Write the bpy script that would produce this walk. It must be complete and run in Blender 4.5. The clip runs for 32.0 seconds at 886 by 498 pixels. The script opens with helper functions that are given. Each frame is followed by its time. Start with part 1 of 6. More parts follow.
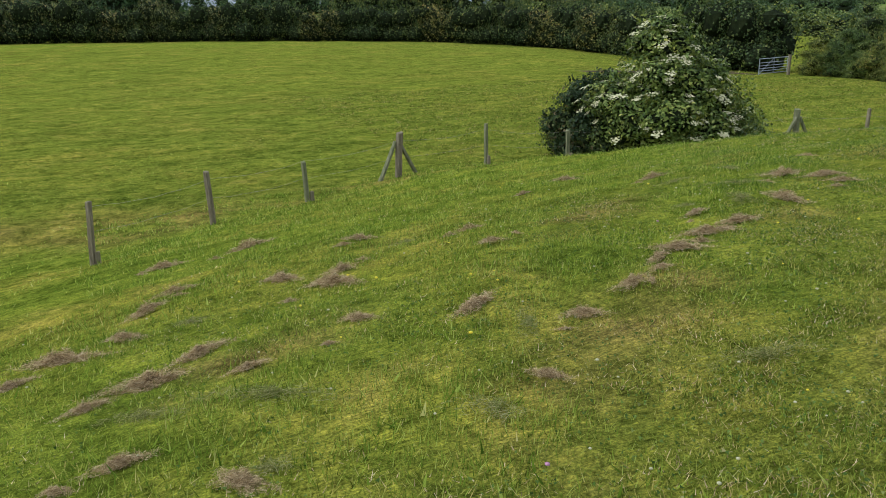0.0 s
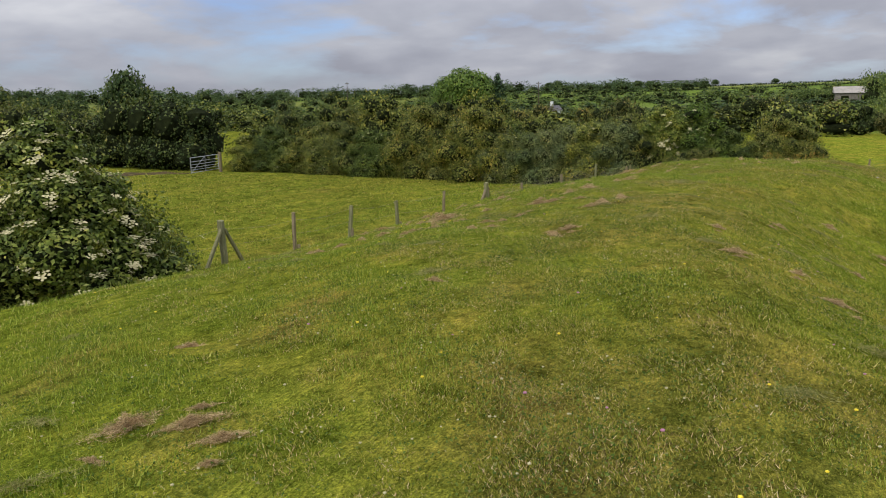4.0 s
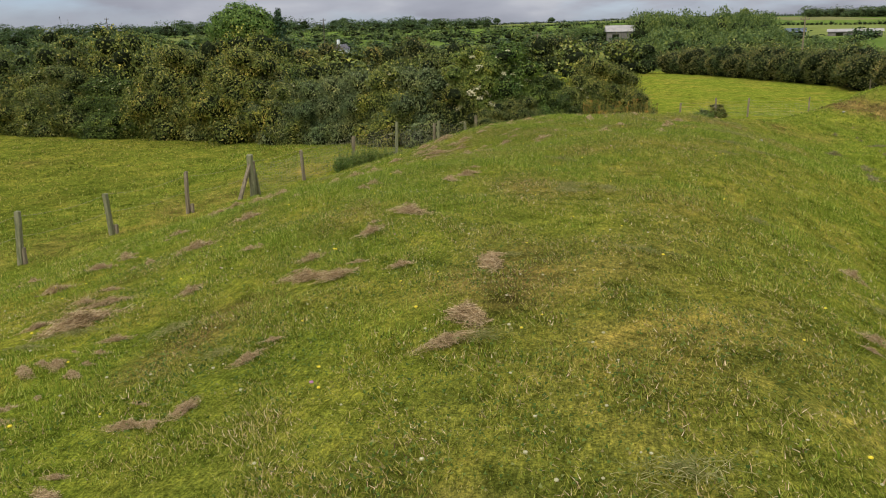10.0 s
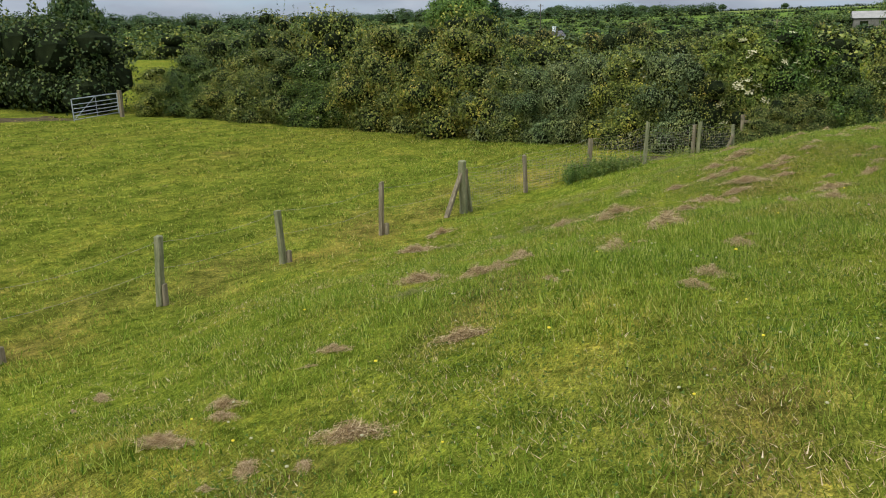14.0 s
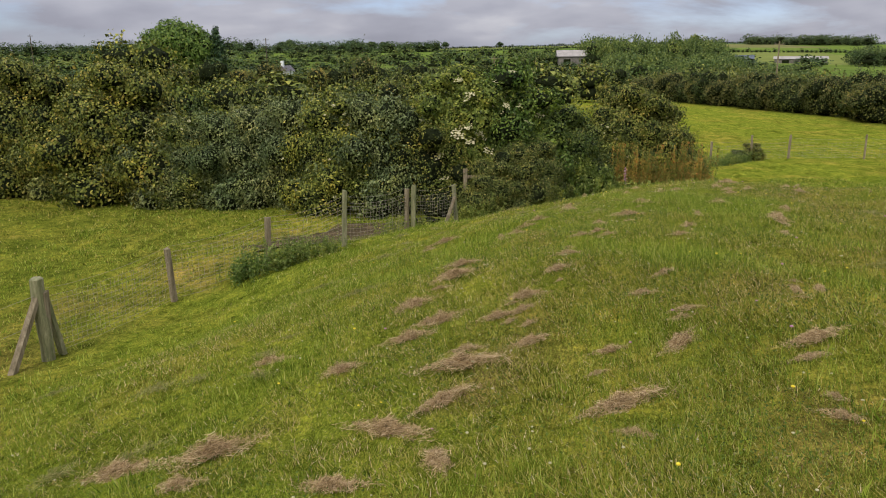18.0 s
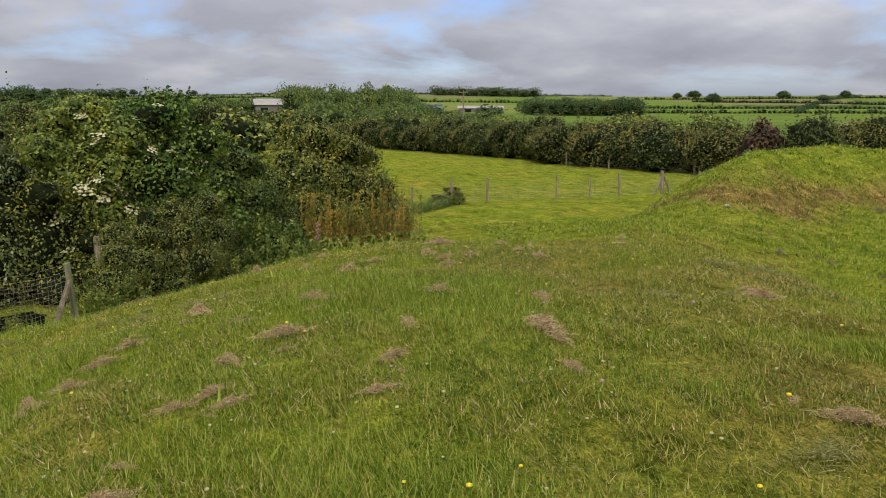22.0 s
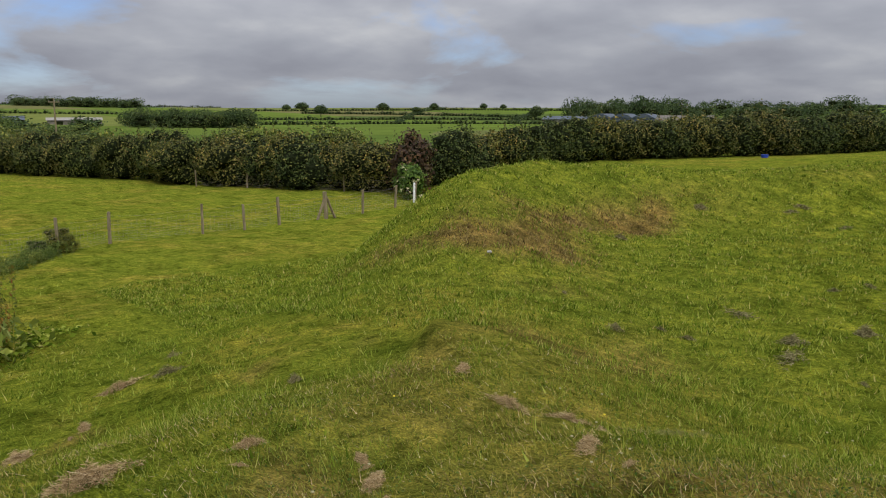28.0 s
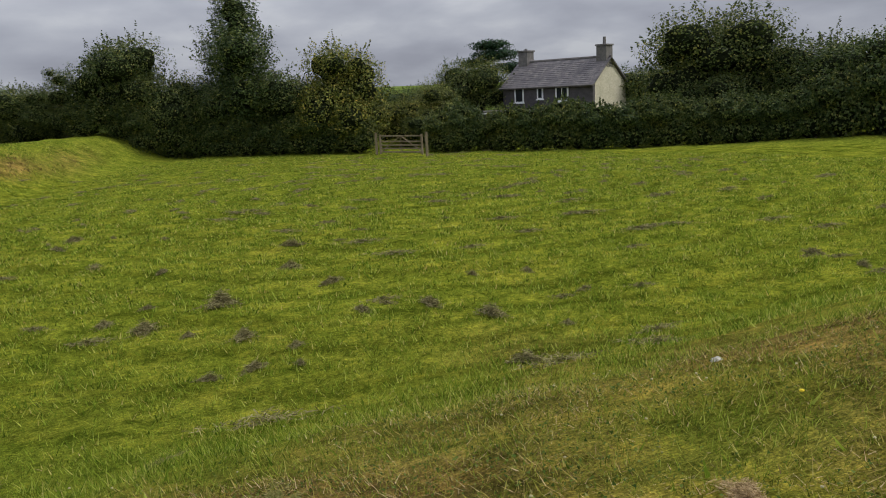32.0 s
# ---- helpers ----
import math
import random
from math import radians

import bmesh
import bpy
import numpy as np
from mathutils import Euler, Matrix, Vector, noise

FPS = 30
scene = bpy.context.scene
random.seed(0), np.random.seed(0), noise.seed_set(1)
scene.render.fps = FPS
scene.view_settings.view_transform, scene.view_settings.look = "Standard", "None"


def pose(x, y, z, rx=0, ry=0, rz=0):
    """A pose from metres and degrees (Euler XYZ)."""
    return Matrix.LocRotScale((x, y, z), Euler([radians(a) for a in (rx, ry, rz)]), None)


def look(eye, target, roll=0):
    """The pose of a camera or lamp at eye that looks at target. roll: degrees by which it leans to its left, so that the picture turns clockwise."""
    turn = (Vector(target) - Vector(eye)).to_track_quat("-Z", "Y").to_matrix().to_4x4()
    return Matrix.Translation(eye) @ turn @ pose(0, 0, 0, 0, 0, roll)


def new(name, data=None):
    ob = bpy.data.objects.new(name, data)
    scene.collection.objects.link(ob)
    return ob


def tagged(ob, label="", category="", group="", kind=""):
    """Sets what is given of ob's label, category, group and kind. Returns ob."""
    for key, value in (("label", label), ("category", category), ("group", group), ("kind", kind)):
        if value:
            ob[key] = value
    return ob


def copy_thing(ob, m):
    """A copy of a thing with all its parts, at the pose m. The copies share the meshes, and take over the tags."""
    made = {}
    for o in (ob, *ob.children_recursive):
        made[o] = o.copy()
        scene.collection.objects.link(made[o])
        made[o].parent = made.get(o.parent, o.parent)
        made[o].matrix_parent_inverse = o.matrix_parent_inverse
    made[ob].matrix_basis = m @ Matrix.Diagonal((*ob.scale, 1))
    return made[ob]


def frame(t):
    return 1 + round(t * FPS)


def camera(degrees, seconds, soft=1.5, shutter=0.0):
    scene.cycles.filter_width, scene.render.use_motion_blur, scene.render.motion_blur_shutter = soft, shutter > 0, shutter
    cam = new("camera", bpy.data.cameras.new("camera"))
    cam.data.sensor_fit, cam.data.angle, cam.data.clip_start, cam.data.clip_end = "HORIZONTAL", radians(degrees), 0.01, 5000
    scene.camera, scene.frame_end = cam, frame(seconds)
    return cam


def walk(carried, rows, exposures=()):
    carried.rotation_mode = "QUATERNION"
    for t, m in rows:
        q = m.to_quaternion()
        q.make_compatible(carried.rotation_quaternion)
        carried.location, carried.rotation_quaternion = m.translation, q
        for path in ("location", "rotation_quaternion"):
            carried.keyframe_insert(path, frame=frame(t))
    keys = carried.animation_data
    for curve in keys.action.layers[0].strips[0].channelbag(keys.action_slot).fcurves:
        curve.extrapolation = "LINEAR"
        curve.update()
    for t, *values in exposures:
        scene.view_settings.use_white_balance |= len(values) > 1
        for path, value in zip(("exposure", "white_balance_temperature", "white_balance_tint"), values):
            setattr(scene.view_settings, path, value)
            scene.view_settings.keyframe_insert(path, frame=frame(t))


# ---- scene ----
cam = camera(58.9, 32.0, soft=1.0)
PATH = [
    (0, (6.079, -7.819, 1.725), (4.338, -7.019, 1.149), -1.4),
    (0.5, (5.745, -7.481, 1.746), (4.159, -6.370, 1.247), -0.7),
    (1, (5.448, -7.124, 1.732), (4.139, -5.680, 1.279), -0.9),
    (1.5, (5.212, -6.676, 1.730), (4.181, -5.013, 1.321), -0.3),
    (2, (4.934, -6.265, 1.698), (4.082, -4.502, 1.292), -0.1),
    (2.5, (4.650, -5.821, 1.685), (3.817, -4.048, 1.284), -0.5),
    (4.5, (3.529, -3.583, 1.885), (2.635, -1.834, 1.507), -1.5),
    (5, (3.240, -2.933, 1.883), (2.677, -1.049, 1.519), -0.5),
    (5.5, (3.019, -2.317, 1.928), (2.667, -0.386, 1.544), 0.3),
    (6, (2.794, -1.704, 1.921), (2.732, 0.256, 1.524), 0.7),
    (6.5, (2.684, -1.117, 1.897), (2.690, 0.832, 1.451), 0.9),
    (7, (2.511, -0.515, 1.869), (2.517, 1.421, 1.368), 0.7),
    (7.5, (2.303, 0.135, 1.883), (2.283, 2.065, 1.360), 0.2),
    (8, (2.112, 0.790, 1.881), (1.971, 2.713, 1.350), -0.7),
    (8.5, (1.893, 1.441, 1.850), (1.766, 3.383, 1.389), -0.7),
    (9, (1.728, 2.139, 1.794), (1.609, 4.071, 1.291), -0.9),
    (9.5, (1.571, 2.741, 1.798), (1.446, 4.657, 1.241), -0.8),
    (10, (1.357, 3.425, 1.776), (0.964, 5.311, 1.237), -1.2),
    (10.5, (1.055, 4.007, 1.762), (-0.066, 5.545, 1.146), -0.7),
    (11, (0.733, 4.498, 1.719), (-0.620, 5.804, 1.039), -0.3),
    (11.5, (0.502, 5.071, 1.682), (-0.846, 6.375, 0.988), -0.3),
    (12, (0.242, 5.632, 1.673), (-1.046, 6.971, 0.933), 0.1),
    (12.5, (-0.070, 6.238, 1.662), (-1.204, 7.718, 0.939), 0.7),
    (13, (-0.411, 6.875, 1.620), (-1.550, 8.377, 0.953), -1.3),
    (13.5, (-0.860, 7.605, 1.482), (-1.825, 9.249, 0.875), -0.3),
    (14, (-1.086, 8.312, 1.446), (-1.950, 10.027, 0.890), -1.3),
    (14.5, (-1.274, 8.986, 1.402), (-2.014, 10.757, 0.840), -0.7),
    (15, (-1.353, 9.712, 1.461), (-1.892, 11.570, 0.953), -0.0),
    (15.5, (-1.389, 10.401, 1.506), (-1.905, 12.274, 1.035), -0.9),
    (17.5, (-1.570, 13.765, 1.431), (-1.907, 15.663, 0.898), -0.5),
    (18, (-1.531, 14.416, 1.407), (-1.797, 16.338, 0.921), -0.5),
    (18.5, (-1.497, 15.037, 1.364), (-1.445, 16.979, 0.890), -0.1),
    (19, (-1.404, 15.608, 1.344), (-1.139, 17.551, 0.949), 0.3),
    (19.5, (-1.343, 16.172, 1.263), (-0.913, 18.084, 0.862), 0.7),
    (20, (-1.194, 16.695, 1.220), (-0.604, 18.560, 0.805), 0.9),
    (20.5, (-1.037, 17.200, 1.202), (-0.438, 19.056, 0.755), 0.7),
    (21, (-0.897, 17.746, 1.174), (-0.247, 19.594, 0.771), 1.0),
    (21.5, (-0.760, 18.337, 1.074), (-0.214, 20.217, 0.664), 0.2),
    (22, (-0.735, 18.946, 0.973), (-0.277, 20.857, 0.601), -0.1),
    (22.5, (-0.716, 19.596, 0.919), (-0.524, 21.550, 0.534), -0.5),
    (23, (-0.714, 20.235, 0.879), (-0.717, 22.192, 0.469), -0.4),
    (23.5, (-0.688, 20.882, 0.897), (-0.649, 22.835, 0.468), 0.3),
    (24, (-0.599, 21.477, 0.941), (-0.513, 23.429, 0.516), 0.3),
    (24.5, (-0.552, 22.074, 0.917), (-0.310, 24.028, 0.565), 0.3),
    (26.5, (-0.048, 24.323, 0.902), (0.605, 26.175, 0.524), 0.8),
    (27, (0.140, 24.828, 0.877), (1.056, 26.567, 0.506), 0.1),
    (27.5, (0.430, 25.336, 0.870), (1.580, 26.933, 0.515), -0.4),
    (28, (0.689, 25.712, 0.911), (1.985, 27.196, 0.566), -0.0),
    (28.5, (0.899, 26.029, 0.899), (2.388, 27.325, 0.583), 0.3),
    (29, (1.091, 26.201, 0.906), (2.713, 27.333, 0.608), 0.4),
    (29.5, (1.146, 26.264, 0.946), (2.930, 27.128, 0.681), 1.3),
    (30, (1.170, 26.323, 0.981), (3.034, 27.021, 0.778), 1.3),
    (30.5, (1.195, 26.350, 0.976), (3.087, 26.976, 0.802), 1.0),
    (31, (1.191, 26.333, 0.970), (3.099, 26.913, 0.810), 1.0),
    (31.5, (1.191, 26.333, 0.970), (3.181, 26.395, 0.776), -0.5),
    (32, (1.191, 26.333, 0.970), (2.988, 25.551, 0.568), -3.0),
]
EXPOSURES = [(0, .74, 5450, 4), (1, .48, 6050, 9), (2, .66, 6200, 9), (4.5, .72, 6350, 11), (6, .56, 6450, 12), (9, .6, 6300, 10), (11, .95, 6200, 10), (12, .95, 5950, 7), (13, .94, 5800, 4), (14, .92, 5900, 4), (15, .94, 6300, 15), (19, .7, 6350, 12),
             (21, .64, 6400, 9), (23, .84, 6350, 13), (26, .78, 6450, 8), (27, .78, 6450, 8), (28, .42, 6350, 9), (29.5, .28, 6200, 9), (31.5, .22, 6050, 8), (32, .55, 6250, 9)]
walk(cam, [(t, look(eye, target, roll)) for t, eye, target, roll in PATH], EXPOSURES)

# ---- world and sun ----
world = bpy.data.worlds.new("world")
scene.world = world
world.use_nodes = True
wt = world.node_tree
wt.nodes.clear()


def wnode(kind, **values):
    n = wt.nodes.new(kind)
    for key, value in values.items():
        n.inputs[key].default_value = value
    return n


sky = wt.nodes.new("ShaderNodeTexSky")
sky.sky_type, sky.sun_disc = "NISHITA", False
sky.sun_elevation, sky.sun_rotation = radians(48), radians(200)
sky_dim = wt.nodes.new("ShaderNodeMix")
sky_dim.data_type, sky_dim.blend_type = "RGBA", "MULTIPLY"
sky_dim.inputs["Factor"].default_value = 1
sky_dim.inputs["B"].default_value = (.56, .62, .86, 1)
wt.links.new(sky.outputs["Color"], sky_dim.inputs["A"])
way = wt.nodes.new("ShaderNodeTexCoord")
apart = wt.nodes.new("ShaderNodeSeparateXYZ")
wt.links.new(way.outputs["Generated"], apart.inputs["Vector"])
lift = wt.nodes.new("ShaderNodeMath")
lift.operation, lift.use_clamp = "ADD", False
lift.inputs[1].default_value = .26
up = wt.nodes.new("ShaderNodeMath")
up.operation = "MAXIMUM"
up.inputs[1].default_value = 0
wt.links.new(apart.outputs["Z"], up.inputs[0])
wt.links.new(up.outputs[0], lift.inputs[0])
flat = wt.nodes.new("ShaderNodeCombineXYZ")
for axis in ("X", "Y"):
    share = wt.nodes.new("ShaderNodeMath")
    share.operation = "DIVIDE"
    wt.links.new(apart.outputs[axis], share.inputs[0])
    wt.links.new(lift.outputs[0], share.inputs[1])
    wt.links.new(share.outputs[0], flat.inputs[axis])
clouds = wnode("ShaderNodeTexNoise", Scale=1.15, Detail=8, Roughness=.55, Distortion=.25)
wt.links.new(flat.outputs[0], clouds.inputs["Vector"])
cover = wt.nodes.new("ShaderNodeValToRGB")
cover.color_ramp.elements[0].position, cover.color_ramp.elements[0].color = .29, (0, 0, 0, 1)
cover.color_ramp.elements[1].position, cover.color_ramp.elements[1].color = .425, (1, 1, 1, 1)
# the cover thins towards the north-west
wind = wt.nodes.new("ShaderNodeVectorMath")
wind.operation, wind.inputs[1].default_value = "DOT_PRODUCT", (-.5, .86, 0)
wt.links.new(way.outputs["Generated"], wind.inputs[0])
thin = wt.nodes.new("ShaderNodeMath")
thin.operation, thin.inputs[1].default_value = "MULTIPLY_ADD", -.1
wt.links.new(wind.outputs["Value"], thin.inputs[0])
wt.links.new(clouds.outputs["Fac"], thin.inputs[2])
wt.links.new(thin.outputs[0], cover.inputs["Fac"])
tone = wnode("ShaderNodeTexNoise", Scale=2.0, Detail=6, Roughness=.48, Distortion=.1)
wt.links.new(flat.outputs[0], tone.inputs["Vector"])
grey = wt.nodes.new("ShaderNodeValToRGB")
CLOUD_TONES = ((.34, (2.15, 2.2, 2.5)), (.47, (2.5, 2.56, 2.86)), (.58, (2.9, 2.95, 3.22)), (.7, (3.6, 3.62, 3.78)))
for n, (place, colour) in enumerate(CLOUD_TONES):
    e = grey.color_ramp.elements[n] if n < 2 else grey.color_ramp.elements.new(place)
    e.position, e.color = place, (*colour, 1)
wt.links.new(tone.outputs["Fac"], grey.inputs["Fac"])
# an overcast sky is about three times as bright overhead as at the horizon
rise = wt.nodes.new("ShaderNodeMath")
rise.operation = "MULTIPLY_ADD"
rise.inputs[1].default_value, rise.inputs[2].default_value = 2.6, .84
wt.links.new(up.outputs[0], rise.inputs[0])
cloud_colour = wt.nodes.new("ShaderNodeVectorMath")
cloud_colour.operation = "SCALE"
wt.links.new(grey.outputs["Color"], cloud_colour.inputs[0])
wt.links.new(rise.outputs[0], cloud_colour.inputs["Scale"])
both = wt.nodes.new("ShaderNodeMix")
both.data_type = "RGBA"
wt.links.new(cover.outputs["Color"], both.inputs["Factor"])
wt.links.new(sky_dim.outputs["Result"], both.inputs["A"])
wt.links.new(cloud_colour.outputs[0], both.inputs["B"])
back = wnode("ShaderNodeBackground", Strength=.1)
wt.links.new(both.outputs["Result"], back.inputs["Color"])
end = wt.nodes.new("ShaderNodeOutputWorld")
wt.links.new(back.outputs[0], end.inputs["Surface"])

sun = new("sun", bpy.data.lights.new("sun", "SUN"))
sun.data.energy, sun.data.angle, sun.data.color = 1.6, radians(14), (1, .95, .87)
sun.matrix_world = look((0, 0, 60), (0 - math.sin(radians(200)) * 54, -math.cos(radians(200)) * 54, 0))


# ---- materials ----
def material(name, rough=.8, spec=.3):
    m = bpy.data.materials.new(name)
    m.use_nodes = True
    b = m.node_tree.nodes["Principled BSDF"]
    b.inputs["Roughness"].default_value = rough
    b.inputs["Specular IOR Level"].default_value = spec
    return m, m.node_tree, b


def ramp(tree, source, stops):
    r = tree.nodes.new("ShaderNodeValToRGB")
    for n, (place, colour) in enumerate(stops):
        e = r.color_ramp.elements[n] if n < 2 else r.color_ramp.elements.new(place)
        e.position, e.color = place, (*colour, 1)
    tree.links.new(source, r.inputs["Fac"])
    return r.outputs["Color"]


def coords(tree, what="Object"):
    return tree.nodes.new("ShaderNodeTexCoord").outputs[what]


def noise_of(tree, vector, scale, detail=4, rough=.55, distort=0.0):
    n = tree.nodes.new("ShaderNodeTexNoise")
    n.inputs["Scale"].default_value, n.inputs["Detail"].default_value = scale, detail
    n.inputs["Roughness"].default_value, n.inputs["Distortion"].default_value = rough, distort
    tree.links.new(vector, n.inputs["Vector"])
    return n.outputs["Fac"]


def mixed(tree, a, b, factor, blend="MIX"):
    n = tree.nodes.new("ShaderNodeMix")
    n.data_type, n.blend_type = "RGBA", blend
    for value, key in ((factor, "Factor"), (a, "A"), (b, "B")):
        if isinstance(value, (int, float)):
            n.inputs[key].default_value = value
        elif isinstance(value, tuple):
            n.inputs[key].default_value = (*value, 1)
        else:
            tree.links.new(value, n.inputs[key])
    return n.outputs["Result"]


def bump(tree, b, height, strength=.5, distance=.02):
    n = tree.nodes.new("ShaderNodeBump")
    n.inputs["Strength"].default_value, n.inputs["Distance"].default_value = strength, distance
    tree.links.new(height, n.inputs["Height"])
    tree.links.new(n.outputs["Normal"], b.inputs["Normal"])


def surface(name, stops, scale, rough=.8, spec=.3, fine=None, relief=.4, distance=.01, stretch=None, metal=0.0):
    """A material whose colour runs through stops by noise at two scales, with relief."""
    m, tree, b = material(name, rough, spec)
    b.inputs["Metallic"].default_value = metal
    v = coords(tree)
    if stretch:
        k = tree.nodes.new("ShaderNodeMapping")
        k.inputs["Scale"].default_value = stretch
        tree.links.new(v, k.inputs["Vector"])
        v = k.outputs["Vector"]
    colour = ramp(tree, noise_of(tree, v, scale, 5), stops)
    small = noise_of(tree, v, fine or scale * 9, 4)
    colour = mixed(tree, colour, ramp(tree, small, ((.3, (.55, .55, .55)), (.7, (1.25, 1.25, 1.25)))), .7, "MULTIPLY")
    tree.links.new(colour, b.inputs["Base Color"])
    bump(tree, b, small, relief, distance)
    return m


def leafy(name, stops, gloss=.45, pass_through=.25, by_object=.5, spec=.12, mass=1.5):
    """Leaves: each island its own shade, each plant a little apart from its neighbours, some light coming through."""
    m, tree, b = material(name, gloss, spec)
    geo = tree.nodes.new("ShaderNodeNewGeometry")
    colour = ramp(tree, geo.outputs["Random Per Island"], stops)
    info = tree.nodes.new("ShaderNodeObjectInfo")
    tint = ramp(tree, info.outputs["Random"], ((0, (.62, .78, .66)), (.5, (1, 1, 1)), (1, (1.32, 1.22, .88))))
    colour = mixed(tree, colour, tint, by_object * 2, "MULTIPLY")
    if by_object:
        sprays = noise_of(tree, coords(tree), mass, 3, .6)
        colour = mixed(tree, colour, ramp(tree, sprays, ((.33, (.42, .52, .45)), (.5, (1, 1, 1)), (.67, (1.65, 1.4, 1.05)))), .9, "MULTIPLY")
    tree.links.new(colour, b.inputs["Base Color"])
    glow = tree.nodes.new("ShaderNodeBsdfTranslucent")
    tree.links.new(colour, glow.inputs["Color"])
    add = tree.nodes.new("ShaderNodeMixShader")
    add.inputs[0].default_value = pass_through
    tree.links.new(b.outputs[0], add.inputs[1])
    tree.links.new(glow.outputs[0], add.inputs[2])
    tree.links.new(add.outputs[0], tree.nodes["Material Output"].inputs["Surface"])
    return m


def ground_material():
    m, tree, b = material("meadow", 1.0, 0.0)
    v = coords(tree)
    big = noise_of(tree, v, .28, 5, .6, .4)
    mid = noise_of(tree, v, 1.6, 6, .65, .3)
    fine = noise_of(tree, v, 22, 5, .7)
    near = ramp(tree, mid, ((.25, (.1, .122, .016)), (.42, (.16, .17, .023)), (.56, (.222, .205, .034)), (.7, (.29, .235, .055)), (.82, (.33, .245, .08))))
    lush = ramp(tree, mid, ((.3, (.098, .13, .015)), (.6, (.172, .2, .025)), (.8, (.24, .232, .038))))
    near = mixed(tree, near, lush, ramp(tree, big, ((.36, (0, 0, 0)), (.54, (1, 1, 1)))))
    mown = tree.nodes.new("ShaderNodeAttribute")
    mown.attribute_name = "mown"
    near = mixed(tree, near, lush, mown.outputs["Fac"])
    parched = tree.nodes.new("ShaderNodeAttribute")
    parched.attribute_name = "dry"
    brown = ramp(tree, mid, ((.3, (.085, .061, .021)), (.5, (.19, .136, .044)), (.7, (.32, .23, .076))))
    near = mixed(tree, near, brown, parched.outputs["Fac"])
    # coarser olive pasture turf, darkened for the shade among its long grass
    rough = tree.nodes.new("ShaderNodeAttribute")
    rough.attribute_name = "rough"
    coarse = ramp(tree, mid, ((.3, (.07, .085, .014)), (.55, (.13, .14, .024)), (.8, (.21, .18, .045))))
    near = mixed(tree, near, coarse, rough.outputs["Fac"])
    tuft = noise_of(tree, v, 5.5, 5, .65, .4)
    near = mixed(tree, near, ramp(tree, tuft, ((.32, (.42, .48, .38)), (.48, (.95, .97, .92)), (.66, (1.34, 1.28, 1.15)))), .9, "MULTIPLY")
    # streaks of longer pasture grass, the shade between them put into the colour
    k = tree.nodes.new("ShaderNodeMapping")
    k.inputs["Rotation"].default_value[2], k.inputs["Scale"].default_value = .5, (1, .35, 1)
    tree.links.new(v, k.inputs["Vector"])
    streak = noise_of(tree, k.outputs["Vector"], 1.6, 6, .7, .6)
    near = mixed(tree, near, ramp(tree, streak, ((.33, (.55, .6, .5)), (.48, (.95, .97, .92)), (.65, (1.3, 1.22, 1.12)))), .9, "MULTIPLY")
    sweep = noise_of(tree, k.outputs["Vector"], .55, 6, .72, 1.0)
    near = mixed(tree, near, ramp(tree, sweep, ((.36, (.52, .58, .5)), (.49, (1, 1, 1)), (.62, (1.3, 1.2, 1.1)))), rough.outputs["Fac"], "MULTIPLY")
    near = mixed(tree, near, ramp(tree, fine, ((.25, (.45, .45, .45)), (.5, (1, 1, 1)), (.75, (1.5, 1.45, 1.35)))), .8, "MULTIPLY")
    blade = noise_of(tree, v, 75, 3, .7)
    near = mixed(tree, near, ramp(tree, blade, ((.3, (.35, .36, .3)), (.5, (1, 1, 1)), (.68, (1.75, 1.65, 1.45)))), .85, "MULTIPLY")
    comb = tree.nodes.new("ShaderNodeMapping")
    comb.inputs["Rotation"].default_value[2], comb.inputs["Scale"].default_value = .8, (1, .28, 1)
    tree.links.new(v, comb.inputs["Vector"])
    lying = noise_of(tree, comb.outputs["Vector"], 60, 3, .6, .8)
    near = mixed(tree, near, ramp(tree, lying, ((.35, (.5, .52, .45)), (.5, (1, 1, 1)), (.64, (1.6, 1.5, 1.35)))), .7, "MULTIPLY")
    middle = tree.nodes.new("ShaderNodeVectorMath")
    middle.operation, middle.inputs[1].default_value = "DISTANCE", (25, 17, -2)
    tree.links.new(v, middle.inputs[0])
    wobble = tree.nodes.new("ShaderNodeMath")
    wobble.operation, wobble.inputs[1].default_value = "MULTIPLY_ADD", 1.6
    tree.links.new(big, wobble.inputs[0])
    tree.links.new(middle.outputs["Value"], wobble.inputs[2])
    ring = tree.nodes.new("ShaderNodeMath")
    ring.operation = "PINGPONG"
    ring.inputs[1].default_value = .62
    tree.links.new(wobble.outputs[0], ring.inputs[0])
    swath = mixed(tree, ramp(tree, ring.outputs[0], ((.05, (.62, .62, .55)), (.28, (1.08, 1.06, 1.0)))), ramp(tree, mid, ((.3, (.7, .7, .65)), (.65, (1.15, 1.1, 1.0)))), .35)
    within = tree.nodes.new("ShaderNodeMapRange")
    within.inputs["From Min"].default_value, within.inputs["From Max"].default_value = 20, 17.5
    within.inputs["To Max"].default_value = .95
    tree.links.new(middle.outputs["Value"], within.inputs["Value"])
    near = mixed(tree, near, mixed(tree, (1.0, 1.0, 1.0), swath, within.outputs[0]), 1.0, "MULTIPLY")
    # farmland beyond: fields of differing crops
    cells = tree.nodes.new("ShaderNodeTexVoronoi")
    cells.distance, cells.inputs["Scale"].default_value, cells.inputs["Randomness"].default_value = "CHEBYCHEV", .0062, .8
    tree.links.new(v, cells.inputs["Vector"])
    pick = tree.nodes.new("ShaderNodeSeparateColor")
    tree.links.new(cells.outputs["Color"], pick.inputs["Color"])
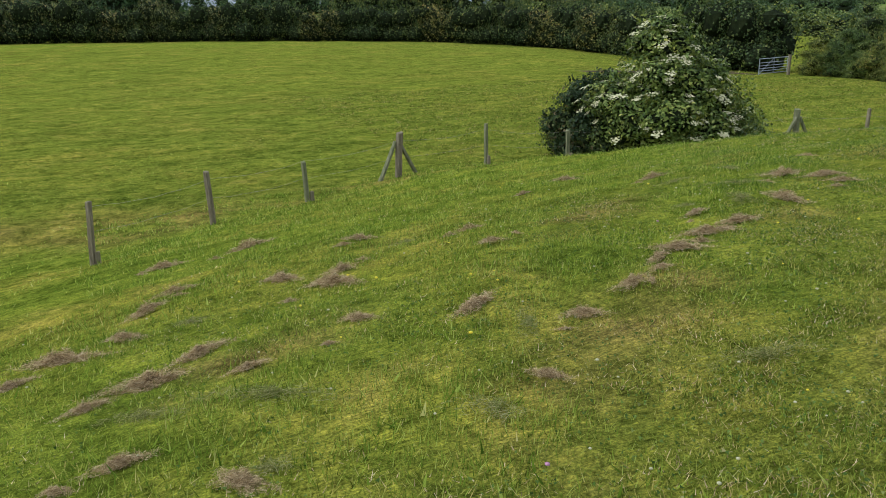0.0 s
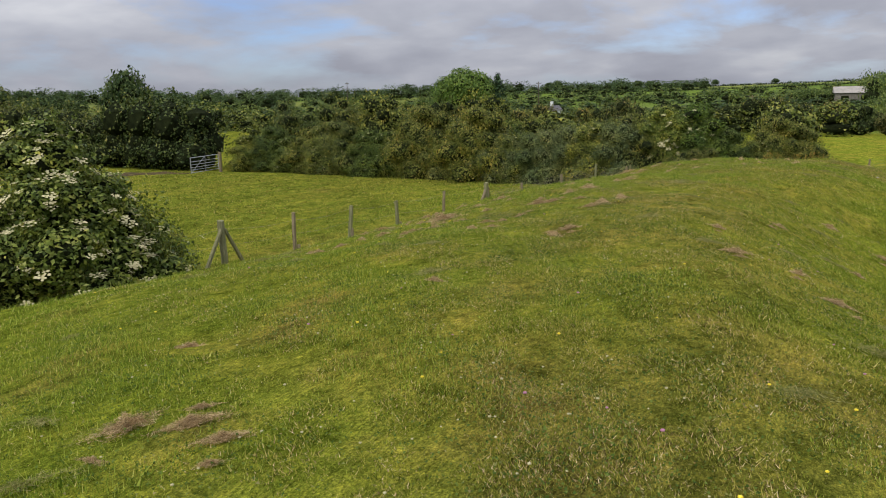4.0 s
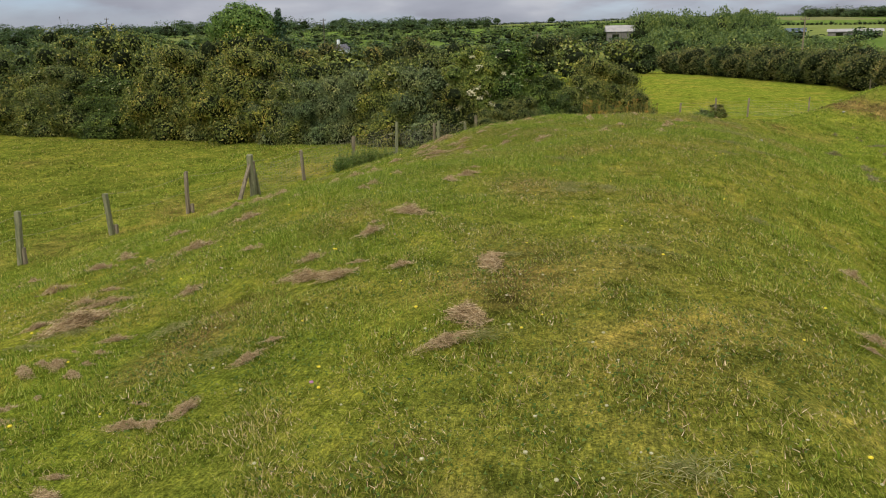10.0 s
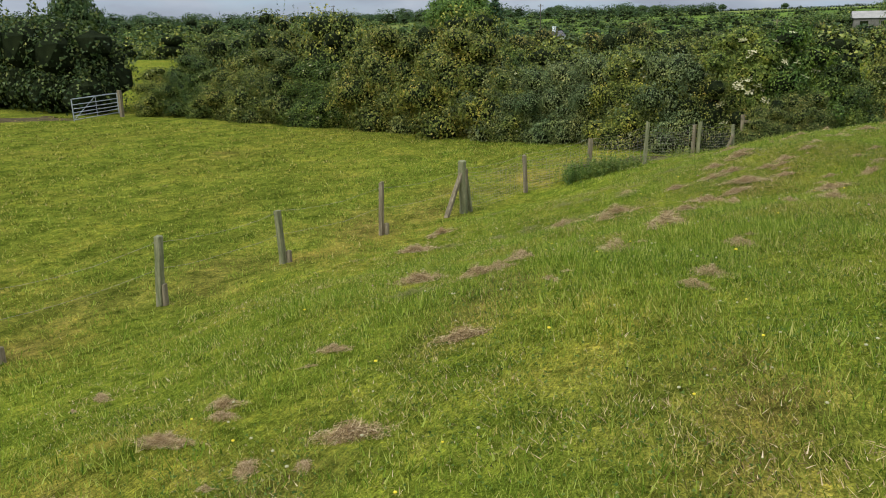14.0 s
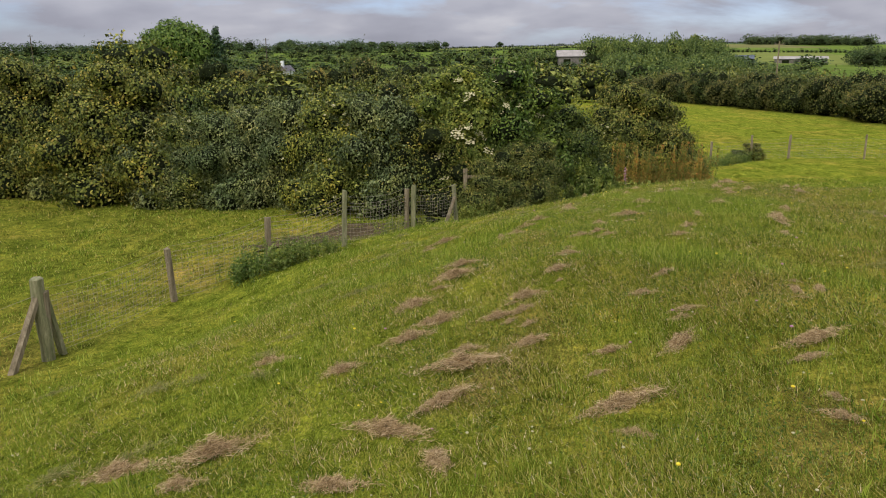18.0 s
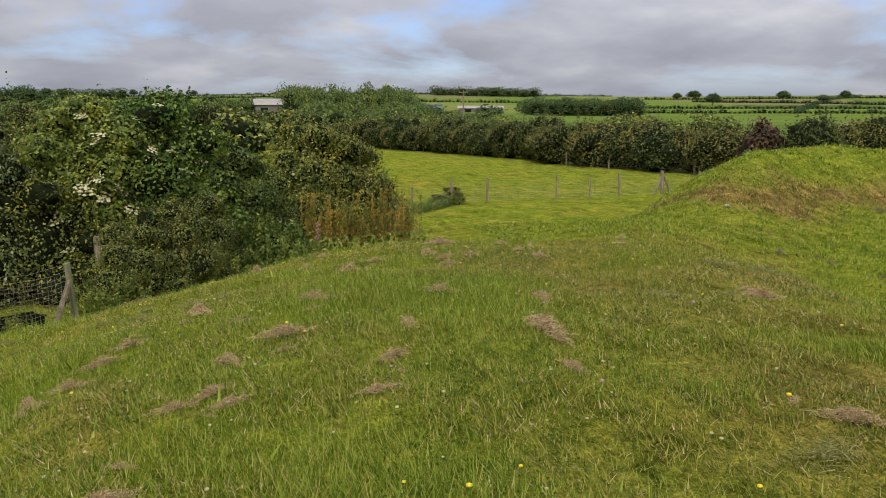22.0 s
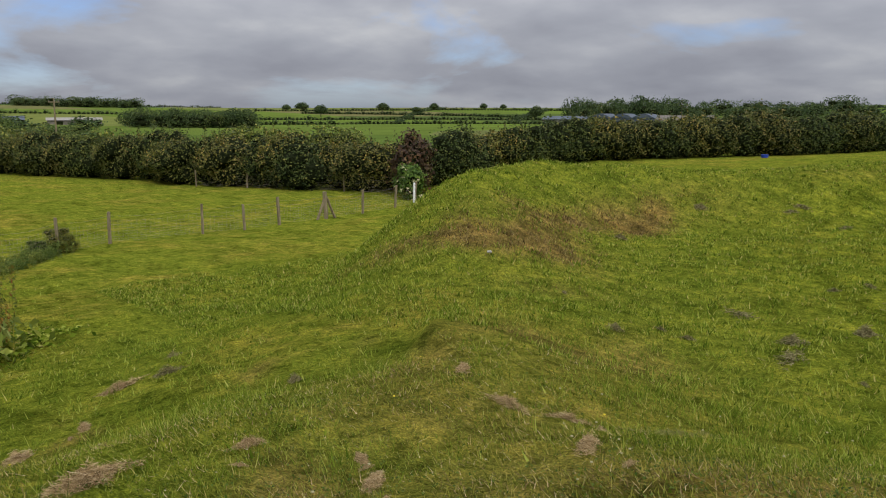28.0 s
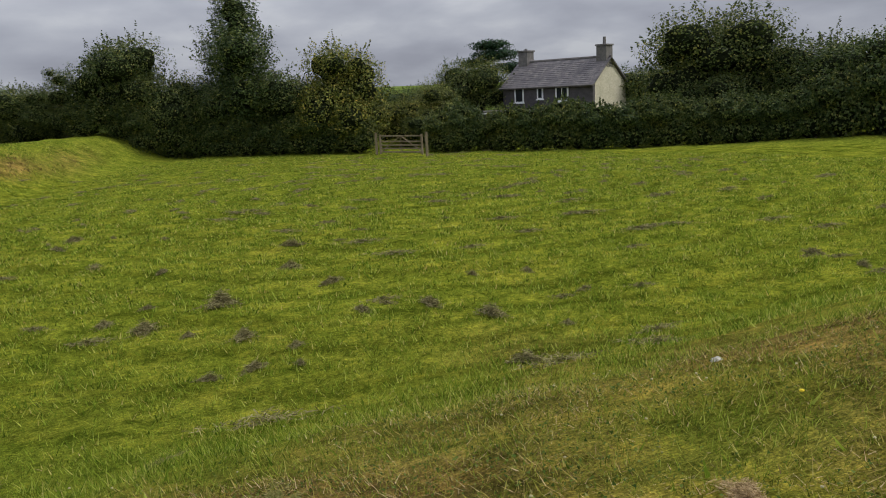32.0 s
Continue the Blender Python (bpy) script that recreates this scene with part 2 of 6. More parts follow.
    crop = ramp(tree, pick.outputs[0], ((0, (.1, .135, .03)), (.3, (.12, .17, .03)), (.5, (.055, .09, .025)), (.7, (.15, .17, .045)), (.9, (.125, .15, .045)), (1, (.17, .14, .065))))
    crop = mixed(tree, crop, ramp(tree, noise_of(tree, v, .05, 4), ((.3, (.8, .8, .8)), (.7, (1.15, 1.15, 1.15)))), .8, "MULTIPLY")
    span = tree.nodes.new("ShaderNodeVectorMath")
    span.operation = "LENGTH"
    tree.links.new(v, span.inputs[0])
    reach = tree.nodes.new("ShaderNodeMapRange")
    reach.inputs["From Min"].default_value, reach.inputs["From Max"].default_value = 130, 190
    tree.links.new(span.outputs["Value"], reach.inputs["Value"])
    tree.links.new(mixed(tree, near, crop, reach.outputs[0]), b.inputs["Base Color"])
    bump(tree, b, mixed(tree, mixed(tree, tuft, streak, .5), fine, .4), 1.0, .16)
    return m


MEADOW = ground_material()
BLADE = leafy("grass blade", ((0, (.050, .060, .008)), (.4, (.157, .186, .021)), (.68, (.277, .289, .042)), (.88, (.387, .346, .071)), (.96, (.481, .378, .116)), (1, (.585, .486, .210))), .8, .5, 0, 0.0)
LUSH = leafy("lush grass blade", ((0, (.041, .075, .007)), (.35, (.131, .195, .017)), (.7, (.267, .335, .037)), (.94, (.417, .450, .090)), (1, (.543, .460, .160))), .8, .5, 0, 0.0)
STRAW = leafy("dead grass", ((0, (.11, .074, .036)), (.3, (.31, .21, .105)), (.7, (.56, .41, .215)), (1, (.76, .61, .37))), .8, .3, 0, 0.0)
CUTTING = leafy("grey cut grass", ((0, (.11, .12, .03)), (.4, (.2, .2, .06)), (.75, (.32, .3, .11)), (1, (.44, .39, .18))), .8, .3, 0, 0.0)
MULCH = leafy("old dark mowings", ((0, (.085, .075, .033)), (.4, (.18, .158, .07)), (.75, (.29, .255, .12)), (1, (.41, .365, .19))), .8, .2, 0, 0.0)
RUST = leafy("parched rusty grass", ((0, (.06, .043, .018)), (.4, (.145, .1, .038)), (.75, (.25, .18, .065)), (1, (.38, .3, .13))), .8, .3, 0, 0.0)
HAWTHORN = leafy("hawthorn leaves", ((0, (.032, .047, .008)), (.45, (.085, .110, .019)), (.8, (.173, .197, .036)), (1, (.315, .301, .077))), .58, .12, .5, .16)
GORSE = leafy("dark blackthorn leaves", ((0, (.018, .032, .012)), (.5, (.045, .065, .022)), (.85, (.085, .105, .035)), (1, (.14, .1, .05))), .5, .25)
OLIVE = leafy("brownish hedge leaves", ((0, (.033, .045, .009)), (.45, (.080, .103, .021)), (.8, (.150, .171, .037)), (1, (.246, .215, .070))), .58, .12, .5, .16)
SILVER = leafy("grey-green willow leaves", ((0, (.036, .047, .013)), (.4, (.093, .117, .034)), (.75, (.167, .192, .068)), (1, (.279, .294, .137))), .55, .12, .5, .18)
HEDGE = leafy("olive field hedge leaves", ((0, (.04, .048, .013)), (.45, (.095, .105, .026)), (.8, (.175, .17, .045)), (1, (.27, .2, .08))), .58, .12, .5, .15)
WEED = leafy("weed leaves", ((0, (.081, .116, .020)), (.5, (.162, .205, .040)), (.85, (.248, .294, .070)), (1, (.367, .367, .130))), .5, .32)
CLOVER = leafy("clover leaves", ((0, (.04, .07, .012)), (.5, (.085, .135, .022)), (.85, (.15, .2, .04)), (1, (.3, .25, .1))), .6, .3, 0, .05)
ELDER = leafy("elder leaves", ((0, (.042, .063, .013)), (.5, (.116, .156, .027)), (.85, (.203, .243, .053)), (1, (.313, .322, .089))), .45, .2)
CANOPY = leafy("dark tree leaves", ((0, (.024, .04, .012)), (.5, (.062, .088, .024)), (.85, (.115, .14, .04)), (1, (.19, .19, .06))), .5, .25, .3)
DARK = leafy("dark wood leaves", ((0, (.027, .048, .017)), (.5, (.055, .088, .029)), (1, (.100, .131, .043))), .6, .2, .15, .12, .12)
VALLEY = leafy("valley wood leaves", ((0, (.036, .065, .019)), (.5, (.078, .120, .034)), (1, (.156, .195, .054))), .6, .2, .3, .12, .16)
BRIGHT = leafy("bright tree leaves", ((0, (.05, .095, .016)), (.5, (.1, .165, .03)), (1, (.17, .24, .055))), .5, .25)
PURPLE = leafy("copper leaves", ((0, (.03, .02, .014)), (.5, (.07, .04, .026)), (1, (.11, .08, .04))), .5, .15)
NEEDLE = leafy("pine needles", ((0, (.012, .03, .014)), (.6, (.03, .06, .028)), (1, (.05, .085, .04))), .5, .1)
DOCK = leafy("rusty dock leaves", ((0, (.13, .16, .03)), (.4, (.28, .26, .055)), (.75, (.4, .26, .065)), (1, (.38, .14, .05))), .55, .2)
UMBEL = surface("cream blossom", ((.3, (.38, .35, .18)), (.7, (.54, .49, .28))), 30, .8, .1)
# near-black for the shade inside crowns; also barn doors and the trough
CORE = surface("crown shade and black parts", ((.3, (.01, .014, .006)), (.7, (.024, .03, .011))), 4, .95, .02, relief=.9, distance=.1)
BARK = surface("bark", ((.3, (.06, .05, .038)), (.7, (.15, .125, .09))), 6, .9, .1, stretch=(1, 1, .25), relief=.8)
POST = surface("weathered fence wood", ((.3, (.125, .1, .058)), (.55, (.235, .19, .118)), (.75, (.36, .3, .2))), 7, .88, .1, fine=40, stretch=(3, 3, .3), relief=.7)
MOSSY = surface("mossy fence wood", ((.3, (.12, .13, .06)), (.55, (.22, .21, .11)), (.75, (.32, .29, .19))), 6, .9, .1, fine=40, stretch=(3, 3, .3), relief=.6)
WIRE = surface("galvanised wire", ((.3, (.2, .17, .12)), (.7, (.34, .3, .23))), 20, .7, .3, metal=.2)
GALV = surface("galvanised gate tube", ((.3, (.36, .37, .38)), (.7, (.52, .53, .54))), 8, .45, .5, metal=.5)
STONE = surface("pale limestone", ((.3, (.3, .28, .23)), (.7, (.48, .46, .4))), 9, .85, .2)
SLATE = surface("roof slates", ((.3, (.075, .07, .072)), (.55, (.13, .115, .115)), (.75, (.21, .19, .17))), 2.2, .7, .35, fine=9)
HUNG_SLATE = surface("slate-hung wall", ((.3, (.055, .05, .05)), (.7, (.095, .085, .085))), 2, .75, .3, fine=14)
CREAM_WALL = surface("cream rendered gable", ((.3, (.46, .42, .31)), (.7, (.58, .53, .4))), 1.2, .9, .1)
CHIMNEY = surface("grey chimney render", ((.3, (.12, .11, .105)), (.7, (.2, .185, .17))), 3, .9, .1)
WHITE = surface("white paint", ((.3, (.7, .7, .68)), (.7, (.82, .82, .8))), 5, .5, .3)
GLASS = surface("dark window glass", ((.3, (.015, .017, .02)), (.7, (.03, .033, .037))), 1, .08, .5, relief=.02)
SHEET = surface("pale barn roof sheet", ((.3, (.24, .22, .19)), (.7, (.34, .31, .27))), .4, .7, .3, fine=3)
SHEET_BLUE = surface("blue-grey barn sheet", ((.3, (.05, .065, .09)), (.7, (.1, .12, .15))), .3, .6, .3, fine=3)
WALL_STONE = surface("old farm stone", ((.3, (.12, .11, .09)), (.7, (.22, .2, .17))), .8, .9, .15, fine=6)
BLUE = surface("blue plastic", ((.3, (.02, .05, .35)), (.7, (.03, .08, .45))), 4, .4, .4)
YELLOW = surface("yellow petals", ((.3, (.75, .55, .02)), (.7, (.85, .68, .05))), 40, .6, .2)
PINK = surface("pink clover", ((.3, (.4, .16, .25)), (.7, (.55, .3, .38))), 40, .8, .1)
EARTH = surface("bare trodden earth", ((.3, (.042, .034, .016)), (.5, (.075, .055, .027)), (.7, (.13, .095, .048))), 2.5, .95, .05, fine=18, relief=.9, distance=.03)
# ---- the lie of the land ----
# rim of the earth rampart: x y z, width of its outer slope, share of that width which is level top, width of its inner scarp
RIM_WEST = np.array([
    (23.85, -24, .12, 16.1, .22, 6.2), (13.76, -15.5, .11, 16.3, .17, 6.2), (7.96, -9, .04, 16.8, .06, 6.2), (3.97, -1.3, .18, 18, .07, 6.2), (2.53, 4, .25, 20.3, -.01, 6.2),
    (1.66, 9, .13, 14.9, .02, 6.2), (2.03, 13.5, -.1, 13.6, .15, 6.2), (3.27, 18, -.19, 14.1, .05, 6.2), (3.3, 21.5, -.39, 13.4, .22, 6.2), (3.34, 24.5, -.56, 11.3, .31, 6),
    (3.68, 27, -.71, 13.4, .07, 5.6), (4.28, 29, -1.11, 10.6, .24, 5), (5.94, 32, -1.36, 8.3, -.42, 4.2)])
# the mound and the ring bank beyond it
RIM_NORTH = np.array([
    (8.5, 34.3, -1.74, 6.4, .07, 3.6), (10.2, 35.8, -1.35, 4.4, .05, 3.4), (12.2, 37.9, -.85, 4.4, .05, 3.8), (14.5, 39.8, -.57, 4.7, .05, 3.8), (17.1, 40.2, -.44, 5.5, .05, 4),
    (19.8, 39.3, -.68, 6.4, .08, 4.2), (22.4, 37.9, -.93, 7.3, .1, 4.4), (24.8, 36.3, -.9, 8.2, .15, 4.4), (30.8, 33.7, -.65, 7.4, .12, 4.4), (36.4, 32, -.52, 7.6, .12, 4.4),
    (43.6, 29.7, -.64, 7.9, .12, 4.4), (52.1, 25.3, -.75, 10, .2, 4.4), (75.1, 12.3, -.75, 10, .2, 4.4)])
RIM = np.concatenate([RIM_WEST, RIM_NORTH])
INNER = -2.0


def smooth(a, b, v):
    k = np.clip((v - a) / (b - a), 0, 1)
    return k * k * (3 - 2 * k)


def outer_land(x, y):
    """Height of the land round the earthwork, out to the hills on the skyline."""
    r = np.hypot(x - 5, y - 15)
    near = np.interp(y, [18, 34, 40, 54, 80], [-2.6, -2.85, -3.1, -3.68, -4.25]) + .026 * np.clip(-x - 45, 0, 60) + .012 * np.clip(20 - y, 0, 45) * smooth(45, 90, -x)
    near = near + 1.4 * smooth(28, 46, x) * smooth(22, 38, y)
    bearing = np.arctan2(x, y)
    far = np.interp(r, [60, 140, 300, 420, 480, 650, 900, 1500, 3500], [-4.2, -6.5, -6.5, -6.2, -5.5, 1.5, 6, 8, 8])
    far = far + np.clip(r - 200, 0, 500) / 500 * (1.6 * np.sin(bearing * 5 + 1) + 1.0 * np.sin(bearing * 11))
    far = far + 7.5 * smooth(80, 170, -x) * smooth(150, 70, y)
    return near + (far - near) * smooth(0, 1, (r - 70 - 45 * smooth(30, 70, -x)) / 80)


def lumps(x, y):
    return (.05 * np.sin(x * 1.3 + .7 * np.sin(y * .9)) * np.sin(y * 1.1 + 1.1 * np.sin(x * .7)) + .025 * np.sin(x * 3.1 + y * 1.7) * np.sin(y * 2.9 - x * .8)
            + .012 * np.sin(x * 7.3 - y * 2.1) * np.sin(y * 6.7 + x * 3.3))


def land(x, y):
    """Height of the ground at x, y (arrays)."""
    x, y = np.asarray(x, float), np.asarray(y, float)
    best, side, form = np.full(x.shape, 1e9), np.zeros(x.shape), np.zeros((4,) + x.shape)
    for a, b in zip(RIM[:-1], RIM[1:]):
        d = b[:2] - a[:2]
        k = np.clip(((x - a[0]) * d[0] + (y - a[1]) * d[1]) / (d @ d), 0, 1)
        off = np.hypot(x - a[0] - k * d[0], y - a[1] - k * d[1])
        nearer = off < best
        side = np.where(nearer, np.sign((x - a[0]) * -d[1] + (y - a[1]) * d[0]) * off, side)
        for n in range(4):
            form[n] = np.where(nearer, a[n + 2] + k * (b[n + 2] - a[n + 2]), form[n])
        best = np.where(nearer, off, best)
    crest, width, shoulder, scarp = form
    out = outer_land(x, y)
    field = INNER - .32 * smooth(14, 40, x) - .35 * smooth(20, 36, x) * smooth(20, 3, y)
    inside = field + (out - field) * smooth(38, 60, np.hypot(x - 24, y - 8))
    left = crest + (out - crest) * smooth(0, 1, (side / width - shoulder) / (1 - shoulder))
    right = crest + (inside - crest) * smooth(0, 1, (-side + .4) / scarp)
    z = np.where(side > 0, left, right)
    keep = 1 - smooth(60, 90, np.hypot(x - 20, y - 15))
    return out + (z - out) * keep + lumps(x, y) * (1 - smooth(60, 120, np.hypot(x - 5, y - 15)))


def ground_z(x, y):
    return float(land(np.array([x]), np.array([y]))[0])


def dryness(x, y):
    """How parched the turf is: on the mound's nose, along the scarp of the inner bank and on the trodden crest."""
    d = 1.7 * np.exp(-((x - 11.4) / 1.7) ** 2 - ((y - 35.9) / 1.1) ** 2) + 1.5 * np.exp(-((x - 16.2) / 3.2) ** 2 - ((y - 37.3) / .8) ** 2) + .9 * np.exp(-((x - 9.2) / .7) ** 2 - ((y - 37.6) / .8) ** 2) + .6 * np.exp(-((x - 10.2) / 1.0) ** 2 - ((y - 33.7) / .7) ** 2)
    d = d + 1.3 * np.exp(-((y - (33.6 - .45 * (x - 30))) / .8) ** 2 - ((x - 37) / 8) ** 2)
    d = d + .92 * np.exp(-((x - 4.2) / 1.7) ** 2 - ((y - 25.5) / 4.5) ** 2) + .45 * np.exp(-((x - np.interp(y, [-9, 4, 9, 20], [6.4, 2.0, 1.2, 2.4])) / 1.8) ** 2) * (y < 24) + 1.2 * np.exp(-((x - 6.6) / 2.0) ** 2 - ((y - 31.0) / 1.0) ** 2) + .9 * np.exp(-((x - 6.0) / 2.8) ** 2 - ((y - 22.1) / 1.3) ** 2)
    d = d + .6 * np.exp(-((x + 9.8 - .1 * (y - 20)) / 1.5) ** 2) * (y < 33) * (y > -12)
    d = d + .9 * np.exp(-((x + 10.8) / 1.2) ** 2 - ((y + 7) / 2.4) ** 2)
    d = d + 1.2 * np.exp(-((x + 20) / .8) ** 2 - ((y - 29.2) / .5) ** 2)
    # lines where the cuttings lay along the outer slope
    off = x - np.interp(y, RIM[:14, 1], RIM[:14, 0]) + .35 * np.sin(y * .5)
    line = np.exp(-(((off + .5) % 1.9 - .95) / .26) ** 2) * (off < -.6) * (off > -7) * (y > -8) * (y < 34)
    d = d + .8 * line * (np.sin(y * 1.9 + off * 2.1) > -.25)
    d = d * (.65 + .6 * np.sin(x * 1.7 + 1.3 * np.sin(y * 1.1)) * np.sin(y * 1.5 + np.sin(x * 1.9)))
    d = d + .8 * np.exp(-((x - 11.4) / 1.2) ** 2 - ((y - 35.9) / .7) ** 2) + .6 * np.exp(-((x - 15.8) / 2.6) ** 2 - ((y - 37.3) / .5) ** 2)
    return np.clip(d, 0, 1)


# ---- where the dead grass lies: x y and half the length of each clump ----
HAY_SOUTH = [(0.70, -8.45, 0.13), (0.43, -8.15, 0.24), (2.71, -7.86, 0.13), (1.44, -7.63, 0.24), (-0.44, -7.52, 0.17), (3.28, -7.43, 0.12), (1.20, -7.31, 0.17), (-1.19, -7.22, 0.17), (1.83, -7.12, 0.10), (-4.24, -7.06, 0.23), (-0.31, -6.41, 0.17), (1.55, -6.35, 0.11), (0.32, -6.14, 0.21), (-3.88, -6.02, 0.27), (-0.03, -5.96, 0.12), (3.11, -5.90, 0.10), (1.94, -5.71, 0.16), (-1.33, -5.36, 0.15), (2.46, -5.24, 0.12), (0.62, -4.87, 0.10), (2.28, -4.74, 0.11), (-0.31, -4.61, 0.13), (2.02, -4.33, 0.11), (1.95, -4.08, 0.16), (1.65, -3.54, 0.18), (1.07, -3.13, 0.11), (1.51, -3.09, 0.16), (-2.05, -2.99, 0.10)]
HAY_RISE = [(5.04, -2.28, 0.16), (1.21, -2.23, 0.19), (-2.30, -2.21, 0.15), (5.01, -1.98, 0.15), (-0.91, -1.95, 0.13), (4.89, -1.66, 0.11), (1.03, -1.29, 0.12), (0.31, -1.29, 0.15), (0.70, -1.17, 0.15), (4.73, -1.07, 0.16), (4.50, -0.47, 0.13), (-0.66, 0.21, 0.13), (5.27, 0.53, 0.10), (4.98, 1.23, 0.17), (0.56, 2.08, 0.10), (4.39, 2.99, 0.12), (3.91, 3.63, 0.13), (5.42, 3.71, 0.19), (5.43, 4.22, 0.31), (3.54, 4.49, 0.10), (2.91, 4.54, 0.14), (0.77, 4.87, 0.16)]
HAY_BANK = [(0.82, 5.31, 0.13), (-3.16, 5.41, 0.13), (-1.70, 5.53, 0.10), (-0.38, 5.63, 0.10), (-0.73, 5.75, 0.14), (-1.74, 5.82, 0.13), (-3.03, 5.83, 0.10), (2.52, 6.09, 0.10), (-1.77, 6.14, 0.11), (-2.86, 6.18, 0.10), (-5.63, 6.29, 0.16), (-2.02, 6.32, 0.10), (-0.81, 6.41, 0.10), (-1.73, 6.56, 0.10), (-2.70, 6.57, 0.11), (-0.63, 6.61, 0.10), (-1.86, 6.74, 0.10), (0.59, 7.19, 0.14), (-1.72, 7.22, 0.10), (-0.61, 7.28, 0.10), (-2.17, 7.35, 0.11), (-2.05, 7.50, 0.10), (4.17, 7.57, 0.10), (0.62, 7.62, 0.21), (-1.94, 7.98, 0.10)]
HAY_BRINK = [(-4.17, 8.38, 0.13), (-2.59, 8.47, 0.30), (3.10, 8.54, 0.10), (-3.08, 8.59, 0.11), (-4.03, 8.72, 0.20), (-0.56, 8.74, 0.14), (-0.83, 8.82, 0.20), (-2.76, 8.91, 0.10), (-0.12, 8.92, 0.10), (-1.90, 8.94, 0.10), (0.55, 9.07, 0.23), (-2.99, 9.09, 0.11), (-1.01, 9.39, 0.10), (-3.06, 9.57, 0.10), (-1.84, 9.98, 0.10), (-0.73, 10.18, 0.12), (-4.37, 10.46, 0.17), (4.67, 10.53, 0.17), (-3.49, 10.89, 0.12)]
HAY_MIDDLE = [(-0.55, 11.00, 0.24), (-4.29, 11.13, 0.18), (-6.07, 11.17, 0.14), (-3.10, 11.25, 0.20), (3.78, 11.42, 0.14), (-4.30, 11.64, 0.12), (-6.07, 12.14, 0.12), (-4.04, 12.46, 0.13), (-3.10, 12.58, 0.19), (-0.59, 13.33, 0.15), (-1.82, 13.48, 0.11), (-1.76, 13.78, 0.13), (-0.45, 13.80, 0.17), (-2.93, 13.81, 0.10), (-3.80, 14.39, 0.21), (-1.67, 14.73, 0.14), (-3.59, 14.89, 0.22), (-2.70, 14.90, 0.19), (-4.67, 14.91, 0.27), (-2.55, 16.49, 0.27)]
HAY_NORTH = [(-1.03, 17.19, 0.16), (-1.45, 17.22, 0.15), (-2.75, 17.51, 0.22), (-2.64, 18.07, 0.18), (-2.10, 18.21, 0.15), (-0.03, 18.32, 0.10), (-6.84, 18.75, 0.31), (-1.07, 18.78, 0.23), (-2.48, 18.80, 0.24), (-3.70, 18.89, 0.24), (-4.49, 19.06, 0.29), (-2.18, 19.10, 0.18), (0.15, 19.38, 0.16), (-0.64, 19.57, 0.14), (-2.11, 19.61, 0.24), (-1.09, 19.64, 0.11), (-3.09, 19.92, 0.14), (-1.65, 19.94, 0.14), (-0.51, 20.10, 0.10), (2.48, 20.11, 0.19), (1.37, 20.22, 0.17), (0.33, 20.40, 0.10), (-2.65, 20.46, 0.19), (0.53, 20.48, 0.10)]
HAY_CREST = [(-1.93, 20.50, 0.14), (-1.73, 20.56, 0.11), (-0.77, 20.59, 0.12), (-7.29, 20.59, 0.21), (-3.98, 20.75, 0.17), (-2.42, 20.75, 0.16), (-1.71, 20.85, 0.15), (-0.56, 21.00, 0.10), (-2.76, 21.29, 0.17), (2.72, 21.40, 0.23), (-1.44, 21.42, 0.11), (1.70, 21.61, 0.13), (-1.35, 21.84, 0.12), (-2.47, 22.03, 0.21), (-2.43, 22.40, 0.16), (-0.18, 22.65, 0.10), (0.89, 22.70, 0.10), (-0.91, 22.76, 0.10), (-1.18, 22.82, 0.10), (-1.01, 22.95, 0.10), (-0.00, 23.29, 0.10), (0.98, 23.39, 0.19)]
HAY_END = [(-0.94, 23.63, 0.13), (-2.11, 23.84, 0.11), (0.23, 23.98, 0.12), (-0.59, 24.01, 0.16), (-1.93, 24.06, 0.10), (3.17, 24.30, 0.16), (1.37, 24.47, 0.12), (-1.83, 24.55, 0.14), (-1.68, 24.80, 0.10), (-3.16, 24.80, 0.10), (-2.96, 24.97, 0.16), (0.68, 24.98, 0.15), (-0.30, 25.15, 0.17), (-1.25, 25.83, 0.17), (2.23, 26.83, 0.11)]
HAY_LAST = [(1.27, 27.05, 0.13), (0.20, 27.13, 0.21), (1.62, 27.40, 0.10), (2.20, 27.41, 0.10), (1.33, 27.52, 0.10), (0.58, 27.88, 0.11), (1.30, 27.91, 0.10), (2.60, 28.18, 0.12), (1.29, 28.22, 0.13), (4.04, 28.31, 0.15), (-0.15, 28.82, 0.14), (3.02, 28.95, 0.13), (4.71, 29.02, 0.15), (1.11, 29.33, 0.10), (3.23, 29.36, 0.11), (4.54, 29.41, 0.16), (2.80, 29.97, 0.11), (1.86, 30.05, 0.25), (4.91, 30.29, 0.14), (0.18, 30.40, 0.10), (-0.77, 31.64, 0.17), (2.17, 33.29, 0.24), (2.96, 33.99, 0.17), (3.77, 35.35, 0.23), (1.65, 37.00, 0.19)]
